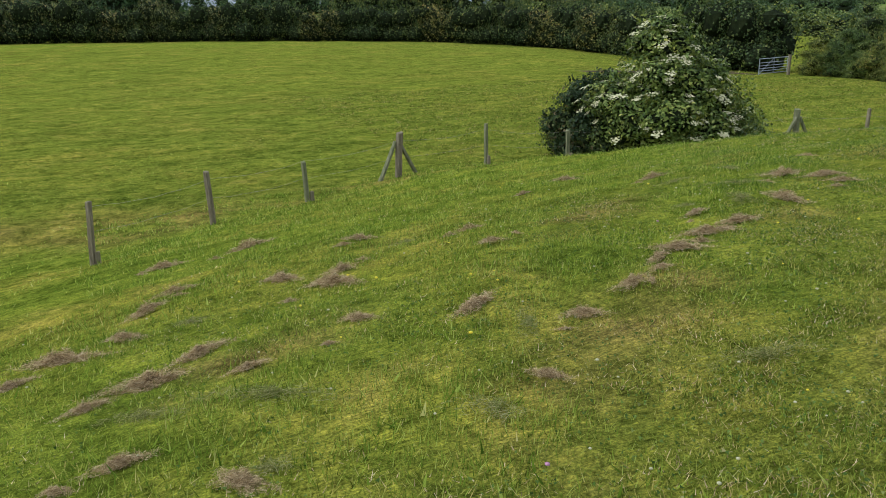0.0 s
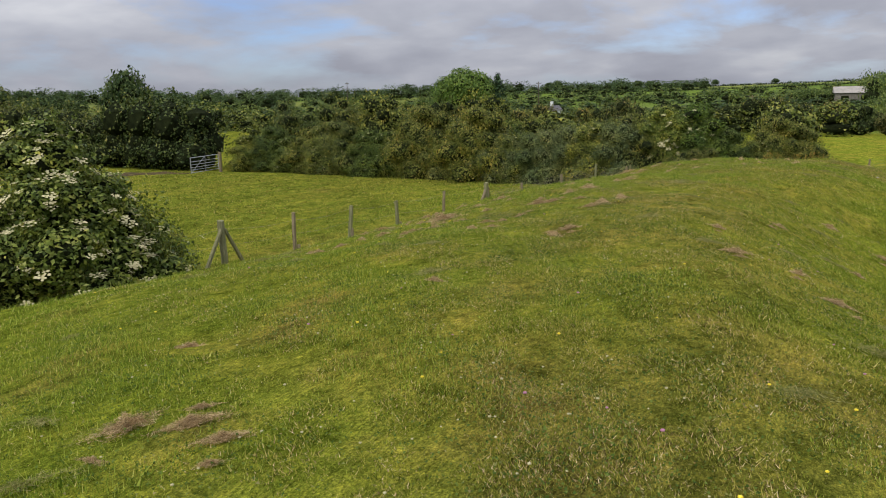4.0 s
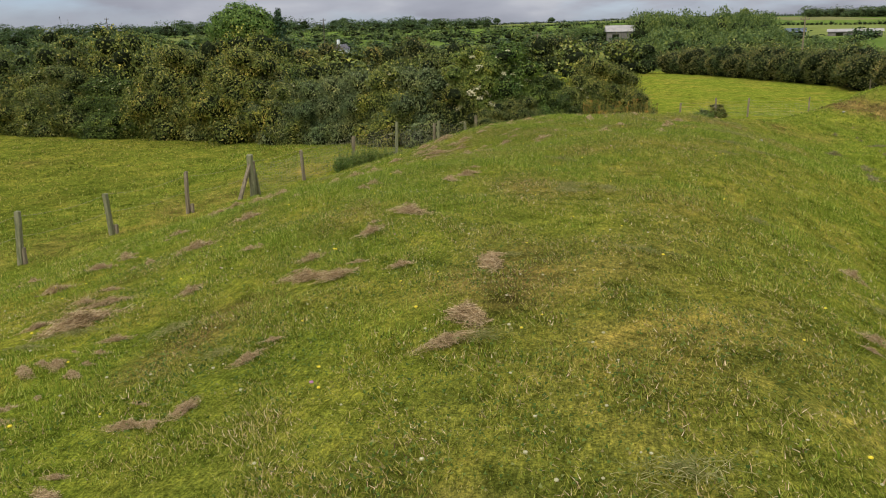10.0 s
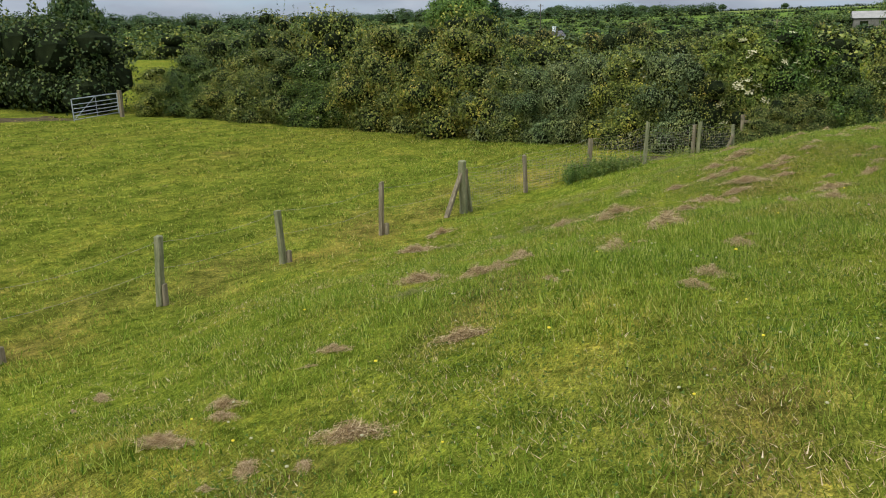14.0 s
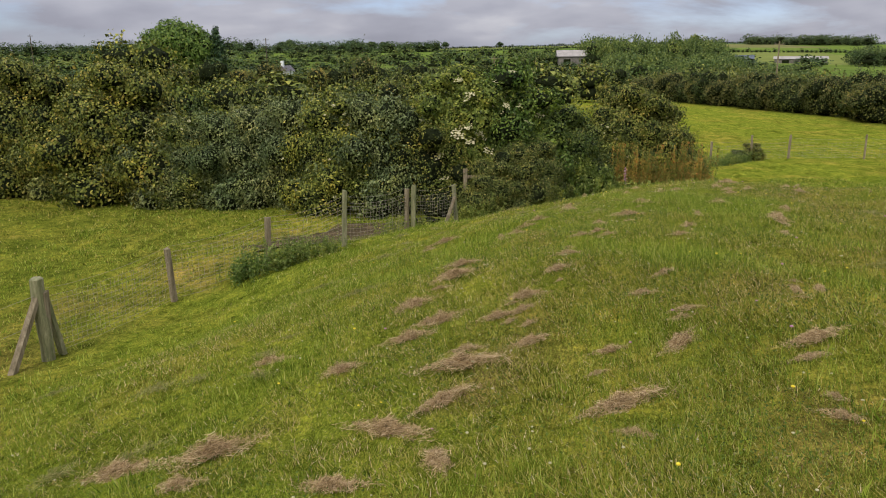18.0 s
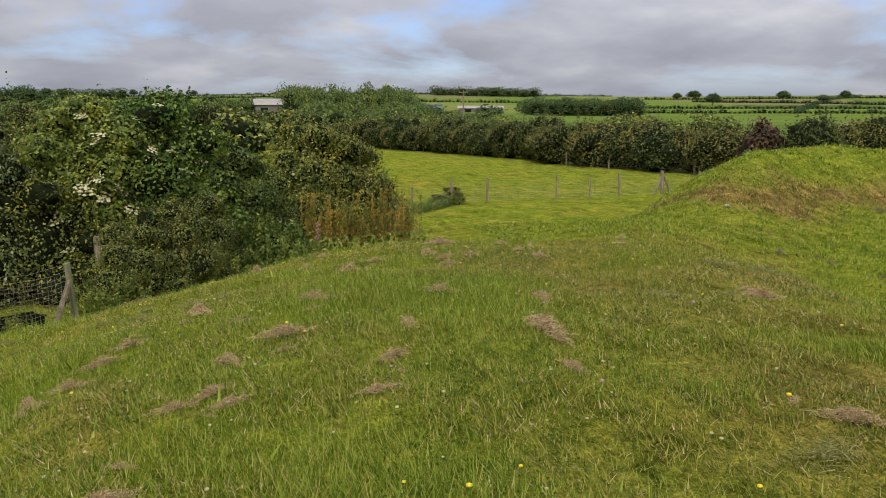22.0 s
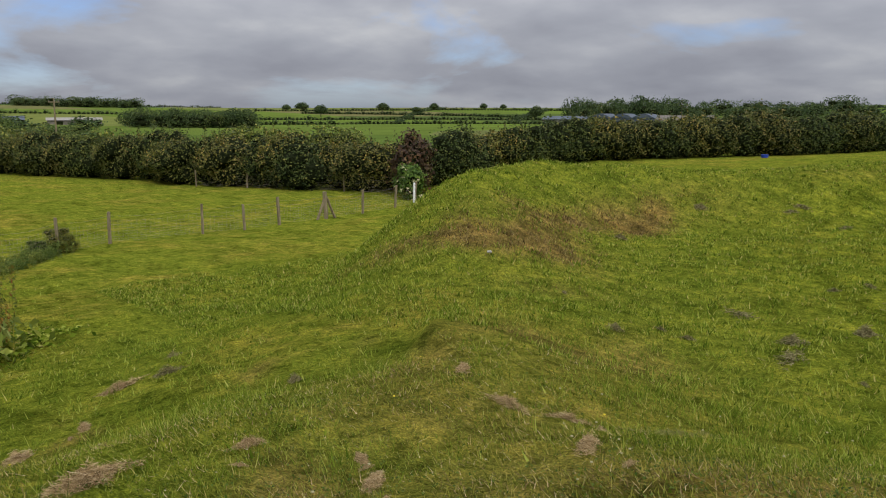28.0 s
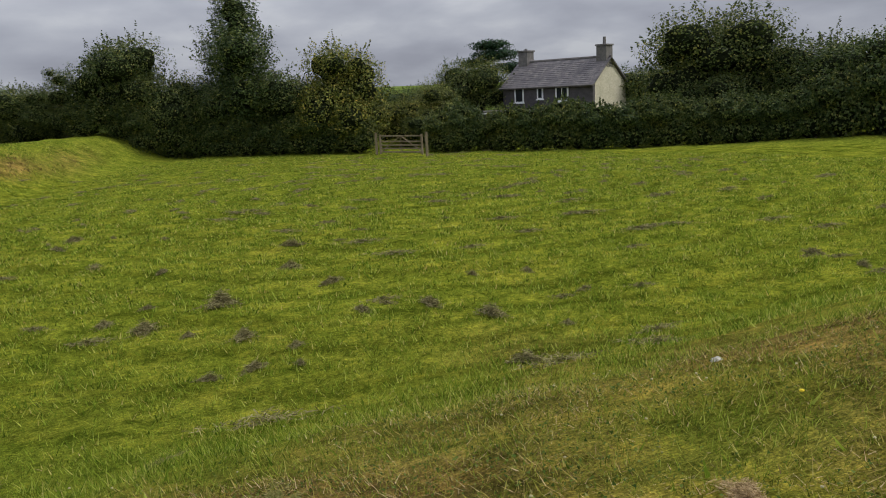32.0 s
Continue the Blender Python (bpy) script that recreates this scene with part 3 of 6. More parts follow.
HAY_FIELD = [(6.4, 6.4, 0.14), (7.6, 7.1, 0.23), (8.4, 8.7, 0.31), (5.3, 9.9, 0.30), (5.8, 11.3, 0.27), (5.8, 12.9, 0.43), (7.0, 13.5, 0.28), (10.4, 15.6, 0.28), (9.3, 15.8, 0.21), (12.1, 20.1, 0.19), (12.3, 21.0, 0.18), (9.2, 21.2, 0.14), (10.1, 21.8, 0.34), (11.0, 22.3, 0.32), (7.8, 22.6, 0.31), (16.7, 22.9, 0.35), (13.2, 23.1, 0.28), (11.3, 23.2, 0.24), (14.7, 23.4, 0.31), (10.2, 24.4, 0.17), (9.6, 24.5, 0.13), (12.8, 24.9, 0.52), (10.9, 24.9, 0.30), (9.7, 25.0, 0.26), (9.6, 25.5, 0.19), (15.5, 25.5, 0.21), (11.6, 25.5, 0.16), (13.1, 25.9, 0.18), (12.1, 26.0, 0.33), (12.6, 26.5, 0.21)]
HAY_FIELD_NORTH = [(21.0, 27.0, 0.36), (19.7, 27.3, 0.27), (7.8, 27.5, 0.32), (10.0, 27.7, 0.17), (11.1, 28.1, 0.23), (12.9, 28.2, 0.22), (9.4, 28.3, 0.16), (9.4, 28.8, 0.10), (10.7, 28.9, 0.11), (11.5, 29.6, 0.32), (15.4, 29.6, 0.21), (10.3, 30.0, 0.26), (9.5, 31.0, 0.14), (13.9, 31.0, 0.15), (9.5, 31.4, 0.11), (8.9, 31.7, 0.18), (4.6, 32.5, 0.18), (9.9, 33.4, 0.12), (4.3, 35.1, 0.23), (4.7, 35.9, 0.16), (15.4, 36.4, 0.26), (19.6, 36.9, 0.31)]
HAY_SPOTS = (HAY_SOUTH, HAY_RISE, HAY_BANK, HAY_BRINK, HAY_MIDDLE, HAY_NORTH, HAY_CREST, HAY_END, HAY_LAST)
FIELD_SPOTS = (HAY_FIELD, HAY_FIELD_NORTH)


def rim_way(y):
    """Bearing of the rampart's rim at y, in radians."""
    a, b = np.interp(y - 1, RIM[:14, 1], RIM[:14, 0]), np.interp(y + 1, RIM[:14, 1], RIM[:14, 0])
    return math.atan2(2, b - a)


COVER = np.zeros((1000, 700), bool)
for spots in HAY_SPOTS:
    for x, y, half in spots:
        t = rim_way(y)
        i, j = int((y + 14) / .06), int((x + 16) / .06)
        n = int(half / .06) + 2
        for p in range(max(0, i - n), min(1000, i + n + 1)):
            for q in range(max(0, j - n), min(700, j + n + 1)):
                u, v = (q + .5) * .06 - 16 - x, (p + .5) * .06 - 14 - y
                if ((u * math.cos(t) + v * math.sin(t)) / half) ** 2 + ((v * math.cos(t) - u * math.sin(t)) / (.5 * half)) ** 2 < .8:
                    COVER[p, q] = True


def smothered(x, y):
    """Whether a clump of dead grass lies at x, y, so that no blade stands there."""
    return COVER[np.clip((y + 14) / .06, 0, 999).astype(int), np.clip((x + 16) / .06, 0, 699).astype(int)]


# ---- mesh helpers ----
rng = np.random.default_rng(7)


def mesh_of(name, verts, faces, mat, smooth_shade=False):
    """A mesh from an (n, 3) array and an (m, k) array of faces that all have k corners."""
    me = bpy.data.meshes.new(name)
    verts, faces = np.asarray(verts, np.float32), np.asarray(faces, np.int32)
    k = faces.shape[1]
    me.vertices.add(len(verts))
    me.vertices.foreach_set("co", verts.ravel())
    me.loops.add(faces.size)
    me.loops.foreach_set("vertex_index", faces.ravel())
    me.polygons.add(len(faces))
    me.polygons.foreach_set("loop_start", np.arange(len(faces), dtype=np.int32) * k)
    if smooth_shade:
        me.polygons.foreach_set("use_smooth", np.ones(len(faces), bool))
    me.materials.append(mat)
    me.update(calc_edges=True)
    return me


def bm_mesh(name, bm, mat):
    me = bpy.data.meshes.new(name)
    bm.to_mesh(me)
    bm.free()
    me.materials.append(mat)
    return me


def part(name, bm, mat, parent, label=""):
    """Links a bmesh, or a finished mesh, as one object under a thing or a part."""
    me = bm if isinstance(bm, bpy.types.Mesh) else bm_mesh(name, bm, mat)
    ob = new(name, me)
    ob.parent = parent
    return tagged(ob, label)


def thing(name, at, label, category, group="", kind="", turn=0.0):
    ob = new(name)
    ob.matrix_world = pose(*at, 0, 0, turn)
    ob.empty_display_size = .2
    return tagged(ob, label, category, group, kind)


def box(bm, x0, y0, z0, x1, y1, z1, m=None, bevel=0.0):
    geo = bmesh.ops.create_cube(bm, size=1)["verts"]
    k = Matrix.Translation(((x0 + x1) / 2, (y0 + y1) / 2, (z0 + z1) / 2)) @ Matrix.Diagonal((x1 - x0, y1 - y0, z1 - z0, 1))
    bmesh.ops.transform(bm, matrix=(m or Matrix()) @ k, verts=geo)
    if bevel:
        edges = list({e for v in geo for e in v.link_edges})
        bmesh.ops.bevel(bm, geom=edges, offset=bevel, segments=1, affect="EDGES")
    return bm


def rod(bm, a, b, r0, r1=None, sides=6):
    """A tapered round bar from a to b."""
    a, b = Vector(a), Vector(b)
    d = b - a
    geo = bmesh.ops.create_cone(bm, cap_ends=True, segments=sides, radius1=r0, radius2=r0 if r1 is None else r1, depth=d.length)["verts"]
    bmesh.ops.transform(bm, matrix=Matrix.Translation((a + b) / 2) @ d.to_track_quat("Z", "Y").to_matrix().to_4x4(), verts=geo)
    return bm


def leaf_arrays(g, centres, outward, length, width, simple=False, loose=.55):
    """One folded diamond a leaf, lying roughly across its outward direction."""
    n = len(centres)
    nor = outward + g.normal(0, loose, (n, 3))
    nor /= np.linalg.norm(nor, axis=1)[:, None]
    a = np.cross(nor, g.normal(0, 1, (n, 3)))
    a /= np.linalg.norm(a, axis=1)[:, None] + 1e-9
    b = np.cross(nor, a)
    size = g.uniform(.6, 1.3, (n, 1))
    v = np.stack([centres - a * length * size, centres + b * width * size + nor * width * .4, centres + a * length * size, centres - b * width * size + nor * width * .4], 1)
    if simple:
        return v[:, (0, 1, 3)].reshape(-1, 3), np.arange(n * 3).reshape(-1, 3)
    return v.reshape(-1, 3), np.arange(n * 4).reshape(-1, 4)


def sprays(g, lobes, count, reach, front=0.0):
    """Leaf places along young shoots that stand out of the crown."""
    p, d = lobe_points(g, lobes, count * 4, front, (.95, 1.05))
    up = np.argsort(-d[:, 2] - g.uniform(0, 1.2, len(d)))[:count]
    p, d = p[up], d[up] * .55 + np.array((0, 0, .75)) + g.normal(0, .22, (len(up), 3))
    s = g.uniform(0, 1, (len(up), 14, 1))
    ln = reach * g.uniform(.4, 1.2, (len(up), 1, 1))
    q = p[:, None] + d[:, None] * s * ln + g.normal(0, .12, (len(up), 14, 3)) * reach * (1.1 - s)
    return q.reshape(-1, 3), (g.normal(0, 1, (len(up) * 14, 3)))


def lobe_points(g, lobes, n, front=0.0, shell=(.68, 1.06)):
    """Points on the shells of ellipsoids, with their outward directions; those deep inside another lobe are left out. front: how much the side towards -y is favoured."""
    lobes = np.asarray(lobes, float)
    area = lobes[:, 3] * lobes[:, 5]
    which = g.choice(len(lobes), n, p=area / area.sum())
    d = g.normal(0, 1, (n, 3))
    if front:
        d[:, 1] -= front * np.abs(g.normal(0, 1, n))
    d[:, 2] += .15
    d /= np.linalg.norm(d, axis=1)[:, None]
    ripple = 1 + .15 * np.sin(d[:, 0] * 6 + which) * np.sin(d[:, 2] * 5 + which * 2) + .1 * np.sin(d[:, 1] * 9 + d[:, 2] * 5 + which * 3)
    reach = g.uniform(*shell, n) + (g.uniform(0, 1, n) < .15) * g.uniform(0, .22, n)
    p = lobes[which, :3] + d * lobes[which, 3:] * (reach * ripple)[:, None]
    keep = p[:, 2] > .02
    for k, l in enumerate(lobes):
        deep = (((p - l[:3]) / l[3:]) ** 2).sum(1) < .45
        keep &= ~(deep & (which != k))
    return p[keep], d[keep]


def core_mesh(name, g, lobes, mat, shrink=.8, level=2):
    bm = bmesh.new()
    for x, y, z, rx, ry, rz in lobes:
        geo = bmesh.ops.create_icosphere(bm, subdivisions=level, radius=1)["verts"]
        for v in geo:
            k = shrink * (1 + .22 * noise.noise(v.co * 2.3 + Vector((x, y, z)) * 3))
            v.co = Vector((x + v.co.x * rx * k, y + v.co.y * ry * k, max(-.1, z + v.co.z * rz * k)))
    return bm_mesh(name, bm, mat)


def trunk_mesh(name, g, lobes, radius, base=(0, 0, -.15), stems=1):
    """A tapered, slightly crooked trunk with a limb to each of the lobes."""
    bm = bmesh.new()
    lobes = np.asarray(lobes, float)
    mid = lobes[:, :3].mean(0)
    for s in range(stems):
        foot = Vector(base) + Vector((g.uniform(-1, 1), g.uniform(-1, 1), 0)) * .25 * (stems > 1)
        fork = Vector((mid[0] * .6 + foot.x * .4, mid[1] * .6 + foot.y * .4, mid[2] * .55))
        bend = foot.lerp(fork, .5) + Vector((g.uniform(-.1, .1), g.uniform(-.1, .1), 0)) * fork.z * .4
        rod(bm, foot, bend, radius * 1.15, radius * .85, 7)
        rod(bm, bend, fork, radius * .85, radius * .7, 7)
        for l in lobes[s::stems]:
            end = Vector(l[:3]) + Vector((0, 0, l[5] * .3))
            half = fork.lerp(end, .55) + Vector((0, 0, .08 * l[5]))
            rod(bm, fork, half, radius * .55, radius * .35, 5)
            rod(bm, half, end, radius * .35, radius * .12, 5)
    return bm_mesh(name, bm, BARK)


def random_lobes(g, n, rx, ry, h, low=.25):
    out = []
    for k in range(n):
        a, q = g.uniform(0, 6.28), math.sqrt(g.uniform(0, 1))
        z = h * (low + (.84 - low) * g.uniform(0, 1) ** .8)
        squeeze = math.sqrt(max(.15, 1 - (z / h) ** 2 * .75))
        r = g.uniform(.3, .46) * min(rx, ry)
        out.append((math.cos(a) * q * rx * .66 * squeeze, math.sin(a) * q * ry * .66 * squeeze, z, r * 1.15, r * 1.1, min(r * g.uniform(.85, 1.2), (h - z) * 1.1 + .15)))
    out.append((0, 0, h * .32, rx * .72, ry * .72, h * .34))
    out.append((rx * .05, 0, h * .62, rx * .5, ry * .5, h * .3))
    return out


def plant(name, g, lobes, leaves, length, width, mat, label, category, group="", front=0.0, trunk=.05, stems=3, blossoms=0, blossom=.09, shrink=.6, level=2, shoots=0, shoot=.5, shell=(.68, 1.06)):
    """A bush or tree at the origin: trunk with limbs, crown of leaves round a near-black core that stands for inner
    shade, blossom where it has any.
    """
    top = thing(name, (0, 0, 0), label, category, group)
    p, d = lobe_points(g, lobes, leaves, front, shell)
    if shoots:
        q, e = sprays(g, lobes, shoots, shoot, front)
        p, d = np.concatenate([p, q]), np.concatenate([d, e])
    v, f = leaf_arrays(g, p, d, length * (1.25 if level < 2 else 1), width * (1.25 if level < 2 else 1), level < 2, .42)
    part("trunk", trunk_mesh("trunk", g, lobes, trunk, stems=stems), None, top)
    crown = part("crown", mesh_of("crown", v, f, mat), None, top)
    # solid dark body in place of the shade between the leaves
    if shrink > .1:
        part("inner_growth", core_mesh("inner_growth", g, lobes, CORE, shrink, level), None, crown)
    if blossoms:
        p, d = lobe_points(g, lobes, blossoms * 2, front * 1.5, (1.02, 1.1))
        p, d = p[:blossoms], d[:blossoms]
        vs, fs = [], []
        for c, o in zip(p, d):
            o = o * .6 + np.array((0, 0, .7))
            o /= np.linalg.norm(o)
            a = np.cross(o, (.3, .8, .1))
            a /= np.linalg.norm(a)
            b = np.cross(o, a)
            r = blossom * g.uniform(.6, 1.2)
            for k in range(12):
                q = c + (a * math.cos(k * 2.4) + b * math.sin(k * 2.4)) * r * (k / 11) ** .5 * g.uniform(.75, 1.1) + o * r * g.uniform(.0, .3)
                s = r * g.uniform(.2, .32)
                at = len(vs)
                vs += [q - a * s, q - b * s + o * s * .2, q + a * s, q + b * s + o * s * .2]
                fs.append((at, at + 1, at + 2, at + 3))
        part("blossom", mesh_of("blossom", vs, fs, UMBEL), None, crown, "cream flat flower heads")
    return top


def stand(ob, x, y, turn=0.0, size=1.0, tall=1.0, sink=.1):
    """A copy of a plant, on the ground at x, y."""
    m = pose(x, y, ground_z(x, y) - sink, 0, 0, turn) @ Matrix.Diagonal((size, size, size * tall, 1))
    return copy_thing(ob, m)


def put(ob, x, y, turn=0.0, size=1.0, tall=1.0, sink=.1):
    """The plant itself, moved to its place."""
    ob.matrix_world = pose(x, y, ground_z(x, y) - sink, 0, 0, turn) @ Matrix.Diagonal((size, size, size * tall, 1))
    return ob


def along(points, step, g, jitter=.3):
    """Places every step metres along a line, each with the line's bearing in degrees."""
    points = [Vector((*p, 0)) for p in points]
    left = step / 2
    for a, b in zip(points, points[1:]):
        d = b - a
        while left < d.length:
            q = a + d * (left / d.length)
            yield q.x + g.uniform(-jitter, jitter), q.y + g.uniform(-jitter, jitter), math.degrees(math.atan2(d.y, d.x))
            left += step * g.uniform(.85, 1.15)
        left -= d.length


# ---- the ground: one sheet to the horizon ----
def axis(lo, hi, step, far):
    inner = np.arange(lo, hi + step, step)
    out, s = [0.0], step
    while out[-1] < far:
        s *= 1.09
        out.append(out[-1] + s)
    out = np.array(out[1:])
    return np.concatenate([lo - out[::-1], inner, hi + out])


gx, gy = axis(-16, 26, .4, 3200), axis(-14, 60, .4, 3200)
GX, GY = np.meshgrid(gx, gy)
GZ = land(GX.ravel(), GY.ravel())
nx, ny = len(gx), len(gy)
cell = (np.arange(ny - 1)[:, None] * nx + np.arange(nx - 1)[None]).ravel()
ground = new("ground", mesh_of("ground", np.stack([GX.ravel(), GY.ravel(), GZ], 1), np.stack([cell, cell + 1, cell + nx + 1, cell + nx], 1), MEADOW, True))
tagged(ground, "mown pasture over an old earth rampart with farmland beyond", "ground", kind="structure")
dry = ground.data.attributes.new("dry", "FLOAT", "POINT")
dry.data.foreach_set("value", dryness(GX.ravel(), GY.ravel()).astype(np.float32))
mown = ground.data.attributes.new("mown", "FLOAT", "POINT")
mown.data.foreach_set("value", (.75 * smooth(6.5, 9.5, GX.ravel()) * smooth(60, 50, GX.ravel()) * smooth(44, 40, GY.ravel())).astype(np.float32))
coarse = ground.data.attributes.new("rough", "FLOAT", "POINT")
coarse.data.foreach_set("value", (.5 * smooth(-8.5, -12.5, GX.ravel() + .06 * (20 - GY.ravel())) * smooth(-110, -80, GX.ravel())).astype(np.float32))

# ---- grass ----
ROUTE = np.array([eye for _, eye, _, _ in PATH])


def blades(name, g, n, reach, low, high, width, mat, label, lush, power=1.3, gap=.0, flat=(.5, 1.6), parched=False):
    """Blades scattered round the line walked, denser close to it."""
    k = g.integers(0, len(ROUTE) - 1, n)
    s = g.uniform(0, 1, (n, 1))
    p = ROUTE[k] * (1 - s) + ROUTE[k + 1] * s
    a, r = g.uniform(0, 2 * np.pi, n), gap + reach * g.uniform(0, 1, n) ** power
    x, y = p[:, 0] + np.cos(a) * r, p[:, 1] + np.sin(a) * r
    patch = np.sin(x * 1.1 + 2 * np.sin(y * .6)) * np.sin(y * 1.3 + 1.5 * np.sin(x * .8)) + .5 * np.sin(x * 3.3 + y) * np.sin(y * 2.7 - x)
    patch = patch - 1.2 * dryness(x, y) + .6 * np.sin(x * .43 + 1.7 * np.sin(y * .31)) * np.sin(y * .37 + x * .2)
    patch = patch - 1.05 * np.exp(-((x - np.interp(y, [-9, 4, 9, 20], [5.5, 1.6, .8, 2])) / 2.0) ** 2) * (y > -6) * (y < 13)
    want = g.uniform(-1.2, 1.2, n) < (patch + .2 if lush else -patch + (.5 if mat is not STRAW else -.35))
    if parched:
        want = g.uniform(.3, 1.3, n) < dryness(x, y)
    want &= ~smothered(x, y)
    x, y, r, patch = x[want], y[want], r[want], patch[want]
    m = len(x)
    z = land(x, y) - .005
    h = g.uniform(low, high, m) * (1 + .3 * np.clip(patch, -1, 1) * (1 if lush else -.4)) * np.interp(y, [-8, -3, 8, 15], [.8, .62, .62, 1.1])
    w = width * g.uniform(.6, 1.3, m) * (1 + np.clip(r - 3, 0, 20) * .12)
    t, lean = g.uniform(0, 2 * np.pi, m), g.uniform(*flat, m) * h
    b = g.normal(2.4, 1.5, m)
    base = np.stack([x, y, z], 1)
    across = np.stack([np.cos(b + 1.57), np.sin(b + 1.57), np.zeros(m)], 1) * w[:, None] / 2
    tip = base + np.stack([np.cos(b) * lean, np.sin(b) * lean, h], 1)
    v = np.stack([base - across, base + across, tip], 1).reshape(-1, 3)
    ob = new(name, mesh_of(name, v, np.arange(m * 3).reshape(-1, 3), mat))
    return tagged(ob, label, "grass", kind="stuff")


blades("short_grass", rng, 1150000, 6.5, .012, .042, .005, BLADE, "short mown grass with yellowed and dead blades", False, .95, 0, (.4, 2.2))
blades("lush_grass", rng, 950000, 7, .025, .075, .0042, LUSH, "longer lush green grass in tufts", True, .95, 0, (.2, 1.1))
blades("outlying_grass", rng, 160000, 20, .03, .07, .006, LUSH, "tufted green pasture grass", True, 1.0, 6, (.5, 1.5))
blades("dry_grass", rng, 300000, 7, .012, .03, .0042, STRAW, "dry straw-coloured blades lying among the grass", False, .9, 0, (.8, 3))

blades("parched_grass", rng, 500000, 8, .012, .035, .005, RUST, "parched brown grass worn thin on the banks", False, .9, 0, (.8, 2.6), True)


def field_tufts(name, g, n, x0, x1, y0, y1, mat, label, low, high, width, parched=False):
    """Short leaning blades in small tufts over a stretch of field."""
    k = n // 7
    cx, cy = np.repeat(x0 + (x1 - x0) * g.uniform(0, 1, k) ** (1.5 if x1 > 30 else 1), 7), np.repeat(g.uniform(y0, y1, k), 7)
    x, y = cx + g.normal(0, .05, k * 7), cy + g.normal(0, .05, k * 7)
    high = np.repeat(g.uniform(low, high, k), 7)
    span = np.min(np.hypot(x[:, None] - ROUTE[None, ::3, 0], y[:, None] - ROUTE[None, ::3, 1]), 1)
    keep = span > 3.5
    if parched:
        keep &= g.uniform(.1, 1.3, len(x)) < dryness(x, y)
    else:
        keep &= g.uniform(.2, 1.1, len(x)) > dryness(x, y)
    x, y, high, span = x[keep], y[keep], high[keep], span[keep]
    z = land(x, y)
    m = len(x)
    h, b = high * g.uniform(.6, 1.2, m), g.uniform(0, 6.28, m)
    w = width * np.clip(span / 12, .35, 1.6) * g.uniform(.6, 1.3, m)
    base = np.stack([x, y, z - .01], 1)
    across = np.stack([-np.sin(b), np.cos(b), np.zeros(m)], 1) * w[:, None] / 2
    tip = base + np.stack([np.cos(b) * h * .9, np.sin(b) * h * .9, h], 1)
    v = np.stack([base - across, base + across, tip], 1).reshape(-1, 3)
    return tagged(new(name, mesh_of(name, v, np.arange(m * 3).reshape(-1, 3), mat)), label, "grass", kind="stuff")


field_tufts("field_grass", rng, 250000, 6.5, 47, 3, 45, LUSH, "tufts of short grass over the inner field", .04, .1, .02)
field_tufts("field_grass", rng, 70000, 6.5, 46, 3, 44, BLADE, "yellowed short grass over the inner field", .03, .08, .02)
field_tufts("dry_tussocks", rng, 70000, 7, 21, 33, 42, RUST, "tussocks of parched grass on the mound", .04, .1, .014, True)
field_tufts("dry_tussocks", rng, 20000, 28, 46, 26, 38, RUST, "tussocks of parched grass on the scarp", .04, .1, .024, True)
field_tufts("slope_grass", rng, 130000, -13, 6, -8, 40, LUSH, "tufts of grass over the outer slope and pasture", .05, .11, .016)
field_tufts("pasture_grass", rng, 80000, -38, -8, 2, 37, BLADE, "grazed tufts over the lower pasture", .04, .1, .022)


def low_leaves(name, g, n, reach, size, mat, label):
    """Small round leaves lying nearly flat in the turf along the line walked."""
    k = g.integers(0, len(ROUTE) - 1, n)
    a, r = g.uniform(0, 6.28, n), reach * g.uniform(0, 1, n) ** .8
    x, y = ROUTE[k, 0] + np.cos(a) * r + g.normal(0, .3, n), ROUTE[k, 1] + np.sin(a) * r + g.normal(0, .3, n)
    mat_of = np.sin(x * 2.1 + np.sin(y * 1.7)) * np.sin(y * 2.3 - np.sin(x * 1.3)) + .5 * dryness(x, y)
    keep = g.uniform(-.6, .9, n) < mat_of
    x, y = x[keep], y[keep]
    m = len(x)
    c = np.stack([x, y, land(x, y) + g.uniform(.004, .035, m)], 1)
    v, f = leaf_arrays(g, c, np.stack([g.normal(0, .3, m), g.normal(0, .3, m), np.ones(m)], 1), size, size * .75, True)
    return tagged(new(name, mesh_of(name, v, f, mat)), label, "clover", kind="stuff")


low_leaves("clover_leaves", rng, 260000, 5.5, .012, CLOVER, "small dark clover leaves spread through the turf")


# ---- fences ----
def post_bm(g, h, thick, lean=(0, 0), square=True):
    """A weathered post with a chamfered, worn top."""
    bm = bmesh.new()
    geo = bmesh.ops.create_cone(bm, cap_ends=True, segments=4 if square else 8, radius1=thick * (.71 if square else .5), radius2=thick * (.68 if square else .47), depth=h + .4)["verts"]
    bmesh.ops.transform(bm, matrix=Matrix.Translation((0, 0, h / 2 - .2)) @ pose(0, 0, 0, 0, 0, 45 if square else 0), verts=geo)
    bmesh.ops.bevel(bm, geom=bm.edges[:], offset=thick * .09, segments=1, affect="EDGES")
    bmesh.ops.subdivide_edges(bm, edges=[e for e in bm.edges if abs(e.verts[0].co.z - e.verts[1].co.z) > h * .5], cuts=4)
    for v in bm.verts:
        k = max(0, v.co.z)
        v.co += Vector((noise.noise(v.co * 3 + Vector((h * 9, thick, 0))), noise.noise(v.co * 3 + Vector((0, h * 7, 5))), 0)) * thick * .13
        v.co.x += lean[0] * k
        v.co.y += lean[1] * k
        if v.co.z > h * .95:
            v.co.z += noise.noise(v.co * 20) * .03
    return bm


